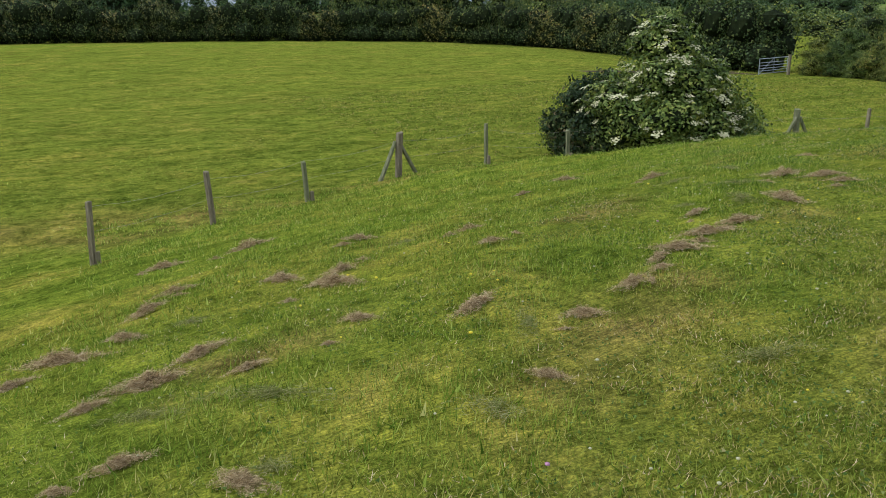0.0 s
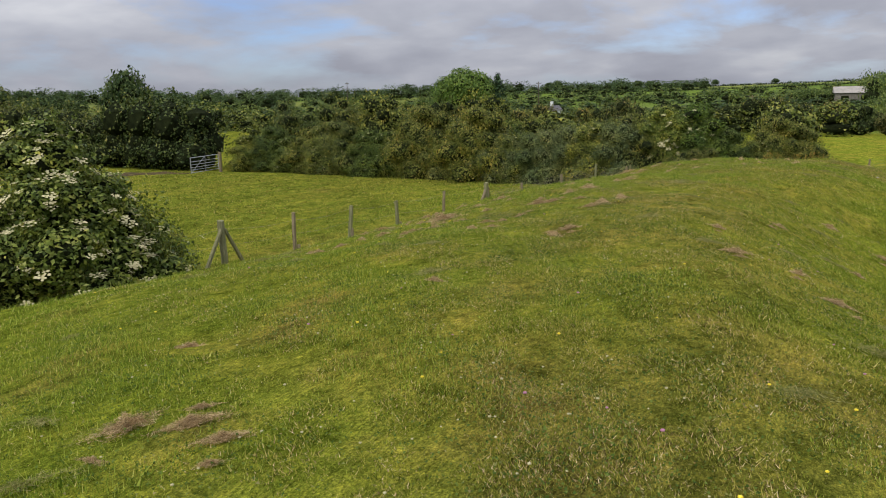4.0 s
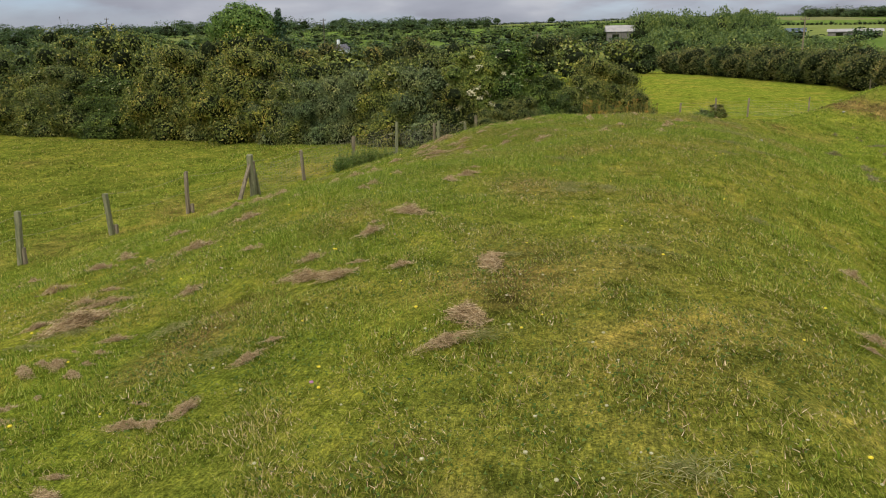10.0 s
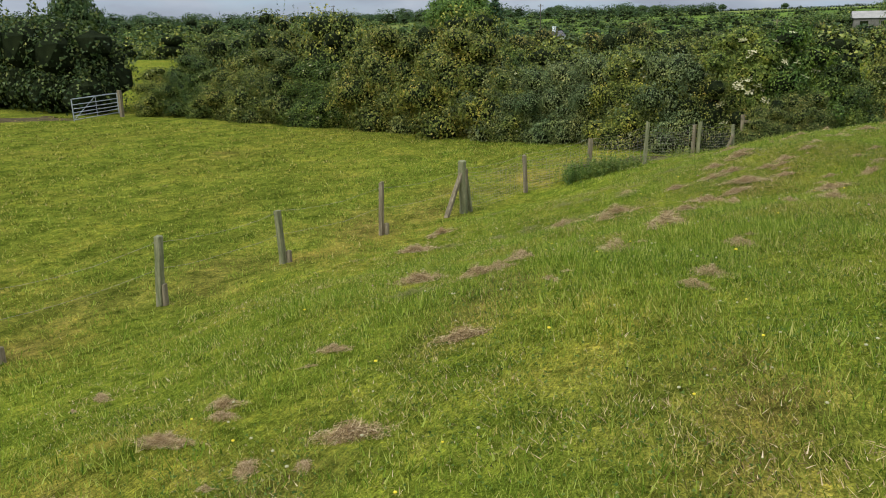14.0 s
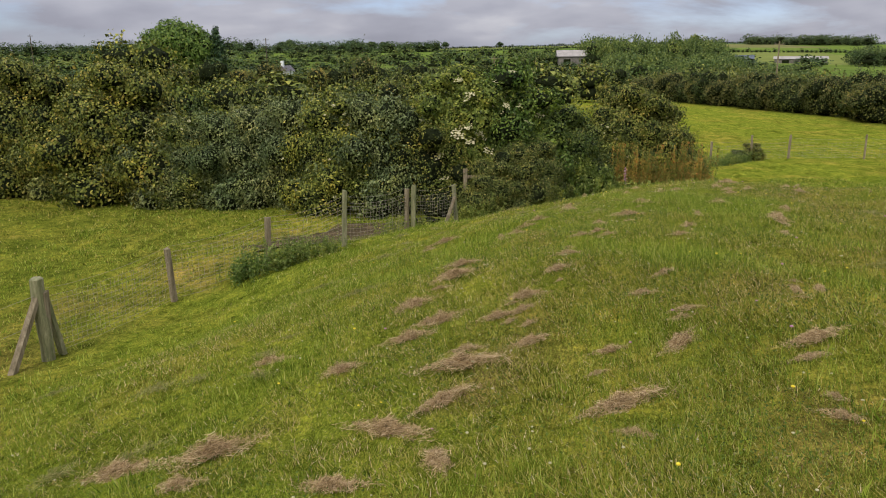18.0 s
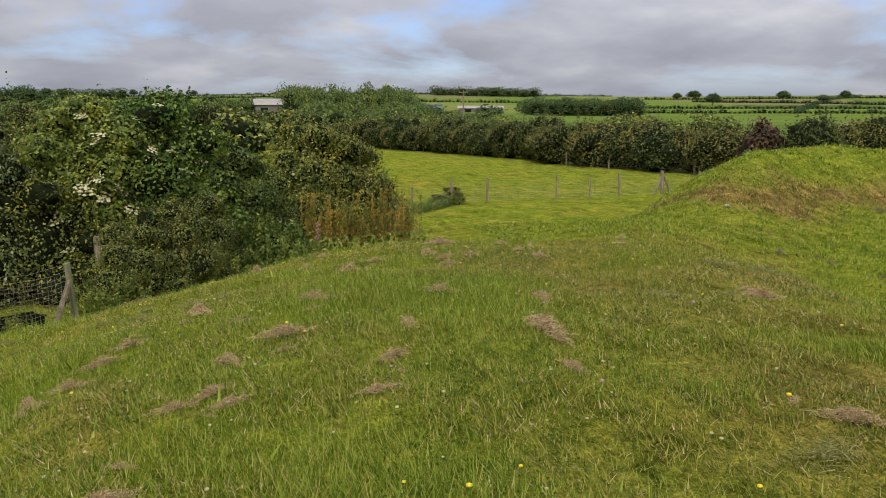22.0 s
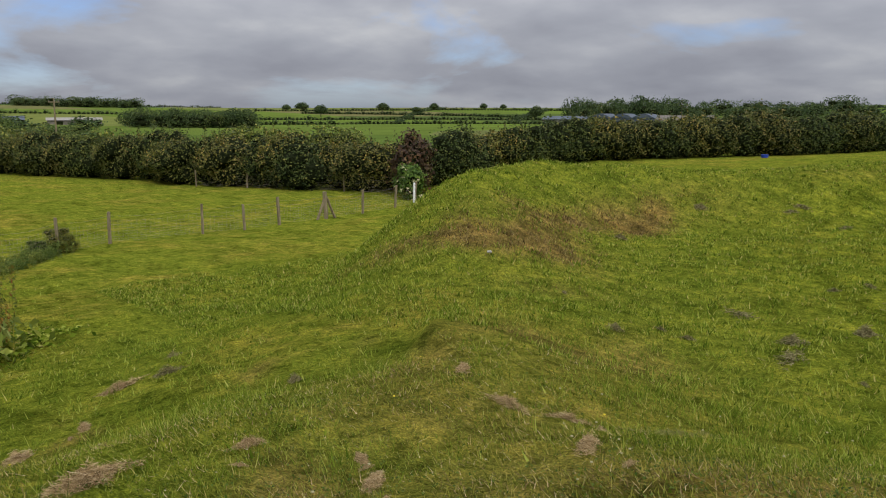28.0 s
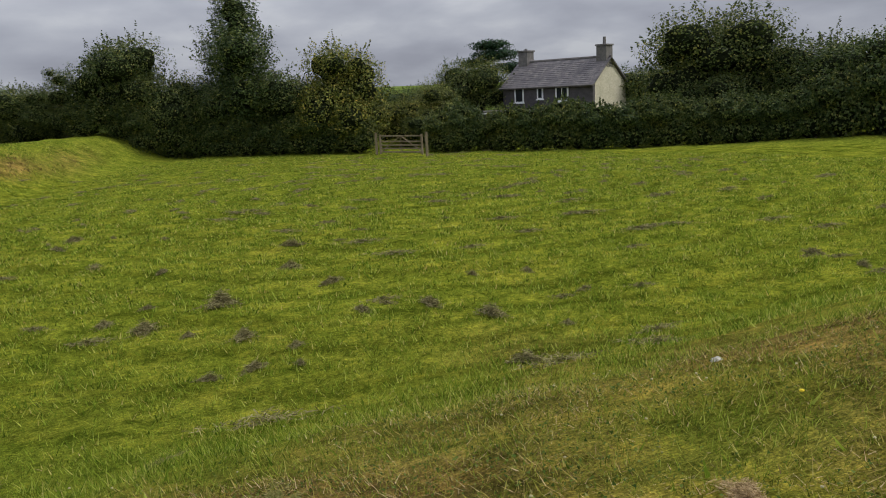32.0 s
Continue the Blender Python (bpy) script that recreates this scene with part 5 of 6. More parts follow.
pine = plant("pine_tree", g, [(0, 0, 8.2, 2.8, 2.2, .8), (-2.2, 0, 6.6, 2.0, 1.6, .7), (2.2, 0, 7.4, 1.8, 1.5, .6), (.4, 0, 9.4, 2.2, 1.8, .7), (-3.0, 0, 4.8, 1.8, 1.4, .7), (3.0, .2, 5.8, 1.6, 1.4, .6)], 6000, .16, .06, NEEDLE, "flat-topped dark pine behind the house", "tree", trunk=.2, stems=1, shrink=.6)
put(pine, 71.0, -10.6, 30, .95, .84)
stand(round_tree, 68.5, -13, 60, 1.0, .8)
trim = plant("garden_hedge_bush", g, random_lobes(g, 10, 1.6, 1.3, 2.6), 6500, .066, .042, CANOPY, "dense garden hedge bush", "bush", "bushes of the garden hedge", .5, trunk=.05, level=1, shoots=70, shoot=.25, shrink=.8, shell=(.84, 1.07))
put(trim, 42.2, 7.0, 40)
hedge_row((trim,), g, [(43, 8.2), (40, 4.8), (34.6, -1.2), (29.5, -7)], 1.25, (.95, 1.15), (.84, 1.0), .2, .3)
hedge_row((trim,), g, [(53, 27), (49.4, 19.4), (44.6, 12.4)], 1.6, (.95, 1.2), (.7, 1.0), .2, .3)
hedge_row((trim,), g, [(29.5, -7), (23.5, -10.5), (19, -14)], 1.9, (1.2, 1.4), (.9, 1.1), .2, .3)


# ---- gates ----
def tube_gate(x, y, turn, width, height, label):
    top = thing("field_gate", (x, y, ground_z(x, y)), label, "gate", turn=turn)
    for k, h in enumerate((.16, .34, .5, .68, .88, height)):
        part("rail", rod(bmesh.new(), (0, 0, h), (width, 0, h), .02 if k < 5 else .024, sides=8), GALV, top)
    for u in (0, width):
        part("stile", rod(bmesh.new(), (u, 0, .1), (u, 0, height + .02), .026, sides=8), GALV, top)
    part("brace", rod(bmesh.new(), (width * .5, -.02, .16), (width * .5, -.02, height), .016, sides=6), GALV, top)
    part("brace", rod(bmesh.new(), (0, -.02, .16), (width * .5, -.02, height), .016, sides=6), GALV, top)
    return top


tube_gate(-34.3, 34.7, 100, 3.3, 1.15, "open galvanised tube field gate at the hedge end")
for x, y in ((-34.95, 38.2),):
    w = thing("gate_post", (x, y, ground_z(x, y)), "weathered wooden gate post by the hedge", "gate post", "gate posts")
    part("shaft", post_bm(rng, 1.35, .18), POST, w)

gate = thing("wooden_gate", (42.3, 11.9, ground_z(42.3, 11.9)), "grey five-bar wooden gate in the garden hedge", "gate", turn=-148)
for h in (.12, .3, .48, .68, .98):
    part("bar", box(bmesh.new(), 0, -.02, h, 2.9, .02, h + .075, bevel=.008), POST, gate)
for u in (0, 2.8):
    part("stile", box(bmesh.new(), u, -.045, .05, u + .1, .045, 1.1, bevel=.01), POST, gate)
for a, b in (((.05, .15), (1.4, 1.0)), ((2.85, .15), (1.45, 1.0)), ((1.42, .15), (1.42, 1.0))):
    part("brace", rod(bmesh.new(), (a[0], .04, a[1]), (b[0], .04, b[1]), .035, sides=4), POST, gate)
for u in (-.25, 3.15):
    w = thing("gate_post", (42.3 + math.cos(radians(-148)) * u, 11.9 + math.sin(radians(-148)) * u, ground_z(42.3, 11.9)), "grey wooden gate post in the garden hedge", "gate post", "gate posts")
    part("shaft", post_bm(rng, 1.2, .12), POST, w)


# ---- house ----
def window(parent, x, z, w, h, y=0.0, leaves=2):
    frame_ = part("window", box(bmesh.new(), x - w / 2 - .1, y - .05, z - .1, x + w / 2 + .1, y - .01, z + h + .08, bevel=.01), WHITE, parent, "white casement window")
    part("sill", box(bmesh.new(), x - w / 2 - .16, y - .14, z - .16, x + w / 2 + .16, y, z - .08, bevel=.01), WHITE, frame_)
    step = w / leaves
    for k in range(leaves):
        part("pane", box(bmesh.new(), x - w / 2 + k * step + .05, y - .062, z + .03, x - w / 2 + (k + 1) * step - .05, y - .052, z + h - .04), GLASS, frame_)


L, D, EAVE, RIDGE = 9.1, 5.7, 4.7, 6.75
house = thing("house", (64.5, -7.9, -4.0), "slate-roofed grey cottage with cream gable and two chimneys", "house", turn=math.degrees(math.atan2(-3.9, -8.2)))
part("front_wall", box(bmesh.new(), 0, 0, -1, L, .35, EAVE), HUNG_SLATE, house, "dark slate-hung front wall")
part("back_wall", box(bmesh.new(), 0, D - .35, -1, L, D, EAVE), CREAM_WALL, house)
for name_, u, mat in (("gable_wall", L - .35, CREAM_WALL), ("gable_wall", 0, HUNG_SLATE)):
    bm = bmesh.new()
    a = [bm.verts.new(p) for p in ((u, .352, -1), (u, D - .352, -1), (u, D - .352, EAVE + .1), (u, D / 2, RIDGE - .1), (u, .352, EAVE + .1))]
    b = [bm.verts.new((p.co.x + .35, p.co.y, p.co.z)) for p in a]
    bm.faces.new(a[::-1])
    bm.faces.new(b)
    for i in range(5):
        j = (i + 1) % 5
        bm.faces.new((a[i], a[j], b[j], b[i]))
    part(name_, bm, mat, house, "cream rendered gable wall" if mat is CREAM_WALL else "")
slope = math.atan2(RIDGE - EAVE, D / 2)
run = math.hypot(RIDGE - EAVE, D / 2) + .35
for s, name_ in ((1, "roof"), (-1, "roof")):
    m = Matrix.Translation((L / 2, D / 2, RIDGE)) @ Matrix.Rotation(0 if s > 0 else math.pi, 4, "Z") @ Matrix.Rotation(slope, 4, "X")
    roof = part(name_, box(bmesh.new(), -L / 2 - .2, -run, -.02, L / 2 + .2, 0, .1, m, .01), SLATE, house, "mottled old slate roof")
    for k in range(1, 14):
        part("slate_course", box(bmesh.new(), -L / 2 - .2, -run + run * (k - 1) / 14 - .02, .1, L / 2 + .2, -run + run * (k - .55) / 14, .118, m), SLATE, roof)
part("ridge_tiles", rod(bmesh.new(), (-.2, D / 2, RIDGE + .1), (L + .2, D / 2, RIDGE + .1), .13, sides=8), CHIMNEY, house)
for u in (.15, L - .95):
    ch = part("chimney", box(bmesh.new(), u, D / 2 - .55, RIDGE - .8, u + .95, D / 2 + .55, RIDGE + 1.0, bevel=.02), CHIMNEY, house, "grey rendered chimney stack")
    part("cap", box(bmesh.new(), u - .08, D / 2 - .63, RIDGE + 1.0, u + 1.03, D / 2 + .63, RIDGE + 1.14, bevel=.02), CHIMNEY, ch)
    part("pot", rod(bmesh.new(), (u + .48, D / 2, RIDGE + 1.14), (u + .48, D / 2, RIDGE + (1.75 if u > 1 else 1.3)), .15, .12, 10), CHIMNEY, ch)
window(house, 1.75, 3.4, .8, 1.15, leaves=1)
window(house, 3.95, 3.65, .45, .85, leaves=1)
window(house, 6.15, 3.4, 1.1, 1.1)
lean = part("lean_to", box(bmesh.new(), -2.2, -2.4, -1, L - .4, 0, 2.55), HUNG_SLATE, house, "low flat-roofed lean-to along the front")
part("lean_to_roof", box(bmesh.new(), -2.4, -2.65, 2.55, L - .1, -.003, 2.75, bevel=.02), CHIMNEY, lean)
part("fascia", box(bmesh.new(), -2.4, -2.7, 2.5, L - .1, -2.652, 2.62), WHITE, lean)
part("gutter", rod(bmesh.new(), (-.2, -.28, EAVE - .1), (L + .2, -.28, EAVE - .1), .07, sides=8), CHIMNEY, house)
part("annex", box(bmesh.new(), L, D - 2.2, -1, L + .5, D - .4, 2.9), CREAM_WALL, house)


# ---- farms and poles in the distance ----
def barn(name, x, y, turn, w, d, eaves, rise, roof_mat, wall_mat, label, bays=1, arched=False):
    z = ground_z(x, y)
    wall = eaves - z
    top = thing(name, (x, y, z), label, "barn", "distant farm buildings", turn=turn)
    part("wall", box(bmesh.new(), 0, 0, -3, w, d, wall), wall_mat, top)
    step = w / bays
    for k in range(bays):
        bm = bmesh.new()
        steps = 10 if arched else 2
        prof = [(step * i / steps, wall + rise * (math.sin(math.pi * i / steps) if arched else 1 - abs(2 * i / steps - 1))) for i in range(steps + 1)]
        if bays == 1 and not arched:
            # ridge along the width
            prof = [(d * i / 2, wall + rise * (1 - abs(i - 1))) for i in range(3)]
            for u in (-.6, w + .6):
                for p, q in prof:
                    bm.verts.new((u, p - .6 + 1.2 * p / d, q))
            bm.verts.ensure_lookup_table()
            for i in range(2):
                bm.faces.new((bm.verts[i], bm.verts[i + 1], bm.verts[i + 4], bm.verts[i + 3]))
            bm.faces.new([bm.verts[i] for i in (0, 1, 2)])
            bm.faces.new([bm.verts[i] for i in (5, 4, 3)])
        else:
            a = [bm.verts.new((k * step + p, -.4, q)) for p, q in prof]
            b = [bm.verts.new((k * step + p, d + .4, q)) for p, q in prof]
            for i in range(steps):
                bm.faces.new((a[i], a[i + 1], b[i + 1], b[i]))
            bm.faces.new(a[::-1])
            bm.faces.new(b)
        part("roof", bm, roof_mat, top)
    for k in range(max(2, int(w / 9))):
        part("door", box(bmesh.new(), (k + .3) * w / max(2, int(w / 9)), -.12, -1, (k + .3) * w / max(2, int(w / 9)) + 3.2, -.02, wall * .75), CORE, top)
    return top


barn("barn", 1, 398, 4, 16, 14, -.9, 2.9, SHEET, WALL_STONE, "large barn with a wide pale sheet roof among woods")
barn("barn", 85, 421, -12, 9, 8, -2.8, 1.8, SHEET_BLUE, WALL_STONE, "small grey farm building")
barn("barn", 108, 436, -15, 24, 12, -3.2, 1.3, SHEET, WALL_STONE, "long low pale-roofed farm shed")
barn("barn", 344, 332, -62, 34, 18, -3.4, 1.8, SHEET_BLUE, WALL_STONE, "grey sheet-roofed cattle shed of the far farm")
barn("barn", 354, 306, -70, 36, 18, -2.4, 2.2, SHEET_BLUE, SHEET_BLUE, "row of blue-grey round-roofed barns", 3, True)
barn("barn", 362, 268, -70, 28, 9, -3.6, 2.6, WALL_STONE, WALL_STONE, "old stone farm building")
cottage = thing("cottage", (-71, 212, ground_z(-71, 212)), "white cottage gable far off behind the hedge", "cottage")
bm = box(bmesh.new(), 0, 0, -2, 2.2, 7, 3.6)
part("wall", bm, WHITE, cottage)
bm = bmesh.new()
a = [bm.verts.new(p) for p in ((-.2, -.1, 3.6), (2.4, -.1, 3.6), (1.1, -.1, 5.0), (-.2, 7, 3.6), (2.4, 7, 3.6), (1.1, 7, 5.0))]
for q in ((0, 1, 2), (5, 4, 3), (0, 2, 5, 3), (2, 1, 4, 5), (1, 0, 3, 4)):
    bm.faces.new([a[i] for i in q])
part("roof", bm, SLATE, cottage)
part("chimney", box(bmesh.new(), .75, .2, 4.4, 1.4, 1.2, 6.2), WHITE, cottage)


def pole(x, y, top_z, arm=True, radius=.14, mat=BARK):
    z = ground_z(x, y)
    p = thing("power_pole", (x, y, z), "wooden overhead line pole in the fields", "pole", "power poles")
    part("shaft", rod(bmesh.new(), (0, 0, -.5), (0, 0, top_z - z), radius, radius * .7, 8), mat, p)
    if arm:
        part("crossarm", box(bmesh.new(), -.7, -.06, top_z - z - .5, .7, .06, top_z - z - .38), mat, p)
        for u in (-.6, 0, .6):
            part("insulator", rod(bmesh.new(), (u, 0, top_z - z - .38), (u, 0, top_z - z - .2), .05, sides=6), CHIMNEY, p)
    return p


pole(31.2, 138.5, 2.6, mat=POST)
pole(-67.5, 195, 5.0)
pole(-140, 214.5, 7.0)
pole(68.5, 46.4, 3.4, False)
pole(338, 238, 6.5)
pole(-13.5, 180, .6, mat=POST)

# ---- woods and hedgerows of the far country ----
g = np.random.default_rng(23)


def clump_arrays(g, n, leaf, lobes):
    p, d = lobe_points(g, lobes, n, 0, (.75, .98))
    return leaf_arrays(g, p, d, leaf, leaf * .7, True)


SHAPES = [random_lobes(g, 5, 1, 1, 1.0, .3) for _ in range(4)]
CLUMPS = [clump_arrays(g, 720, .068, s) for s in SHAPES]
ROUGH = [clump_arrays(g, 110, .16, s) for s in SHAPES]
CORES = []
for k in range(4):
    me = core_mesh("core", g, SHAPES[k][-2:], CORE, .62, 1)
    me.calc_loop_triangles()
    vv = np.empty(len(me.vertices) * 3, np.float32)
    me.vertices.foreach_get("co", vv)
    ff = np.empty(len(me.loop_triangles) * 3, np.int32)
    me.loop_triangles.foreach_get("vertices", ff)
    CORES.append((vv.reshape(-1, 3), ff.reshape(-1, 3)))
    bpy.data.meshes.remove(me)


def woodland(name, spots, mat, label, category="woodland", fine=True):
    """Many far crowns, x y radius height each, as one mass of leaves over near-black cores for their inner shade."""
    vs, fs, cv, cf, at, ct = [], [], [], [], 0, 0
    for x, y, r, h in spots:
        z = ground_z(x, y) - .3
        t = g.uniform(0, 6.28)
        turn = np.array([[math.cos(t), -math.sin(t), 0], [math.sin(t), math.cos(t), 0], [0, 0, 1]])
        k = int(g.integers(0, 4))
        for (v, f), a, b in (((CLUMPS if fine else ROUGH)[k], vs, fs), (CORES[k], cv, cf)):
            w = (v @ turn.T) * (r, r, h) + (x, y, z)
            a.append(w)
            b.append(f + (at if a is vs else ct))
        at, ct = at + len(vs[-1]), ct + len(cv[-1])
    ob = tagged(new(name, mesh_of(name, np.concatenate(vs), np.concatenate(fs), mat)), label, category, kind="stuff")
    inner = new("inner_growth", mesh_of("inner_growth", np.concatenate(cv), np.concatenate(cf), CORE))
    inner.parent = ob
    return ob


def bearing_spots(n, b0, b1, r0, r1, size, tall):
    out = []
    for _ in range(n):
        b, r = radians(g.uniform(b0, b1)), math.sqrt(g.uniform(r0 * r0, r1 * r1))
        s = g.uniform(*size)
        out.append((math.sin(b) * r, math.cos(b) * r, s, s * g.uniform(*tall)))
    return out


woodland("valley_wood", bearing_spots(150, 3.2, 11.2, 175, 340, (3, 6.5), (.8, 1.25)) + bearing_spots(40, 11, 16.5, 175, 300, (3, 6), (.5, .75)) + bearing_spots(90, 1.6, 10.4, 360, 440, (5, 8), (1.35, 1.75)) + bearing_spots(14, -3, 0, 400, 430, (5, 7), (.9, 1.1)) + bearing_spots(20, -3, 3.6, 120, 240, (3, 5), (.6, .8)), VALLEY, "dark mixed wood filling the valley")
woodland("valley_scrub", bearing_spots(140, -62, 3, 90, 230, (3, 6), (.6, .95)) + bearing_spots(60, 3, 30, 128, 185, (3, 5), (.7, 1)), HAWTHORN, "green scrub and hedges in the valley")
woodland("far_slope_wood", bearing_spots(420, -48, 0, 430, 640, (5, 9), (.4, .75)), VALLEY, "scrubby woods covering the far slope", "woodland", False)
woodland("ridge_wood", bearing_spots(52, -74, -54, 186, 204, (3.5, 6), (1.15, 1.6)) + [(-172.4, 72, 4, 10.2), (-159.7, 95, 5.5, 10.8)], CANOPY, "row of field trees on the near ridge")
woodland("hill_copse", bearing_spots(60, 18.5, 26, 400, 450, (6, 9), (.8, 1.0)) + bearing_spots(60, 12.5, 19.5, 780, 830, (8, 13), (.5, .75)), DARK, "dark copses on the hillside")
woodland("far_wood", bearing_spots(90, 48, 57, 490, 540, (6, 11), (1.0, 1.4)) + bearing_spots(150, 58, 100, 520, 650, (8, 14), (.45, .8)) + bearing_spots(60, -75, -38, 480, 700, (9, 14), (.6, .9)) + bearing_spots(230, -62, -8, 640, 900, (8, 15), (.45, .8)) + bearing_spots(70, 92, 128, 230, 330, (5, 9), (.6, 1.0)) + bearing_spots(70, -115, -72, 190, 260, (6, 9), (1.0, 1.4)), DARK, "dark tree line round the far farm")
rows = []
for b0, b1, r0, r1 in ((20, 62, 480, 470), (26, 60, 545, 520), (30, 46, 640, 560), (27, 52, 720, 735), (-30, 20, 520, 600), (-50, 10, 700, 720), (36, 40, 480, 800), (44, 47, 480, 700), (62, 95, 300, 340), (-15, 25, 900, 930), (50, 100, 700, 720)):
    steps = int(math.hypot(radians(b1 - b0) * r0, r1 - r0) / 2.5)
    for k in range(steps):
        s = k / steps
        b, r = radians(b0 + (b1 - b0) * s), r0 + (r1 - r0) * s
        w = g.uniform(2.2, 3.6)
        rows.append((math.sin(b) * r, math.cos(b) * r, w, w * g.uniform(.55, .9)))
woodland("far_hedgerows", rows, DARK, "dark hedgerows dividing the far fields", "hedgerow", False)
woodland("far_scrub", bearing_spots(130, -65, 2, 240, 430, (5, 9), (.35, .55)) + bearing_spots(20, 4, 17, 330, 420, (6, 9), (.4, .6)), DARK, "dark scrub covering the far slope", "woodland", False)

field_tree = plant("field_tree", g, [(0, 0, 4.6, 4.2, 4.0, 2.5), (-3.0, 0, 4.0, 2.6, 2.6, 1.9), (3.1, .4, 4.3, 2.8, 2.5, 2.0), (.4, 0, 6.3, 3.0, 2.8, 1.7), (-1.6, .3, 5.8, 2.2, 2.2, 1.5), (1.2, -2.4, 4.2, 2.4, 2.2, 1.8), (-.8, 2.4, 4.4, 2.4, 2.2, 1.8)], 3200, .34, .22, DARK, "lone round-headed oak in the far fields", "tree", "lone trees in the far fields", trunk=.35, stems=1, level=1)
put(field_tree, 301, 498.6, 0, 1.05)
for x, y, s in ((384, 538, 1.0), (380, 490, .75), (381, 492, .5), (455, 558, .8), (501, 543, .8), (521, 538, .7), (362, 625, 1.1), (345, 622, .8), (386, 375, 1.1), (360, 243, 1.0), (365, 228, .8), (534, 301, 1.0),
                (-202, 900, 1.2), (-190, 902, 1.0), (-214, 902, .9), (-120, 905, .9), (-135, 900, .7), (-60, 910, .8), (-290, 880, 1.5), (-300, 882, 1.2), (-96, 122, .62)):
    stand(field_tree, x, y, g.uniform(0, 360), s, g.uniform(.85, 1.1), .3)
stand(field_tree, -105.5, 93.8, 40, .78, 1.7, .3)
oak = plant("lime_tree", g, [(0, 0, 7.6, 7.4, 6.2, 4.6), (-4.4, 0, 8.6, 4.0, 3.8, 3.0), (4.6, 0, 8.2, 4.0, 3.8, 2.8), (-1.8, .5, 11.3, 3.4, 3.2, 2.3), (2.4, -.5, 10.6, 3.3, 3.1, 2.1), (-5.4, 0, 10.3, 2.3, 2.2, 1.6), (5.6, 0, 6.2, 3.2, 3.0, 2.4), (-5.8, 0, 6.0, 3.0, 3.0, 2.4), (0, -3.4, 9.6, 3.2, 2.6, 2.2)], 14000, .3, .19, BRIGHT, "big bright green tree rising over the hedge", "tree", trunk=.4, stems=1, level=1, shrink=.75, shell=(.8, 1.06))
put(oak, -76.5, 170, 0, 1.0, 1.06)
spruce = plant("spruce_tree", g, [(0, 0, 1.6 + k * 1.3, 2.6 - k * .28, 2.5 - k * .28, 1.1) for k in range(8)], 2600, .3, .14, NEEDLE, "dark conifer beside the big tree", "tree", trunk=.25, stems=1, level=1)
put(spruce, -68.3, 169, 0, 1.3, .84)

# ---- hay, flowers and stones ----
g = np.random.default_rng(31)


def hay_mesh(g, n, lx, ly, h, mat=STRAW, thick=.0013, long=1.0):
    """A loose heap of straws, lx by ly by h; long: their length against that of a short cutting."""
    t, r = g.uniform(0, 6.28, n), g.uniform(0, 1, n) ** .8 * g.uniform(.5, 1.25, n)
    a1, a2 = g.uniform(0, 6.28, 2)
    wob = 1 + .35 * np.sin(t * 2 + a1) + .25 * np.sin(t * 5 + a2)
    x, y = np.cos(t) * r * lx * wob, np.sin(t) * r * ly * wob
    z = h * np.clip(1 - r ** 1.3, 0, 1) * g.uniform(.1, 1, n) * (1 + .8 * np.sin(x * 40 / long + a1) * np.sin(y * 50 / long)) + .012
    a, tilt, ln = g.uniform(0, 6.28, n), g.normal(0, .34, n), g.uniform(.012, .05, n) * long
    d = np.stack([np.cos(a) * np.cos(tilt), np.sin(a) * np.cos(tilt), np.sin(tilt)], 1) * ln[:, None]
    s = np.cross(d, g.normal(0, 1, (n, 3)))
    s *= (thick / (np.linalg.norm(s, axis=1) + 1e-9))[:, None]
    c = np.stack([x, y, z], 1)
    v = np.stack([c - d - s, c - d + s, c + d], 1).reshape(-1, 3)
    return mesh_of("straw", v, np.arange(n * 3).reshape(-1, 3), mat)


WISP = hay_mesh(g, 250, .24, .1, .06, MULCH, .0042)
HAY = [hay_mesh(g, n, lx, ly, h, STRAW, .0048, 3.0) for n, lx, ly, h in ((2600, .72, .36, .24), (2400, .78, .3, .2), (2700, .75, .42, .26), (2100, .7, .3, .22), (2500, .8, .25, .2))]
OLD_HAY = [hay_mesh(g, 700, lx, ly, h, MULCH, .012, 3.6) for lx, ly, h in ((.75, .3, .3), (.8, .24, .26), (.7, .36, .32))]
PALE = [hay_mesh(g, 420, .22, .12, .035, CUTTING, .0014), hay_mesh(g, 520, .34, .11, .03, CUTTING, .0014)]


def lay(name, me, x, y, s, turn, label, group):
    """A flat clump following the slope under it."""
    h = new(name, me)
    e = .15
    tilt = Vector((ground_z(x - e, y) - ground_z(x + e, y), ground_z(x, y - e) - ground_z(x, y + e), 2 * e)).normalized().to_track_quat("Z", "Y").to_matrix().to_4x4()
    h.matrix_world = Matrix.Translation((x, y, ground_z(x, y) + .01)) @ tilt @ Matrix.Rotation(turn, 4, "Z") @ Matrix.Diagonal((s, s, s, 1))
    return tagged(h, label, "hay", group)


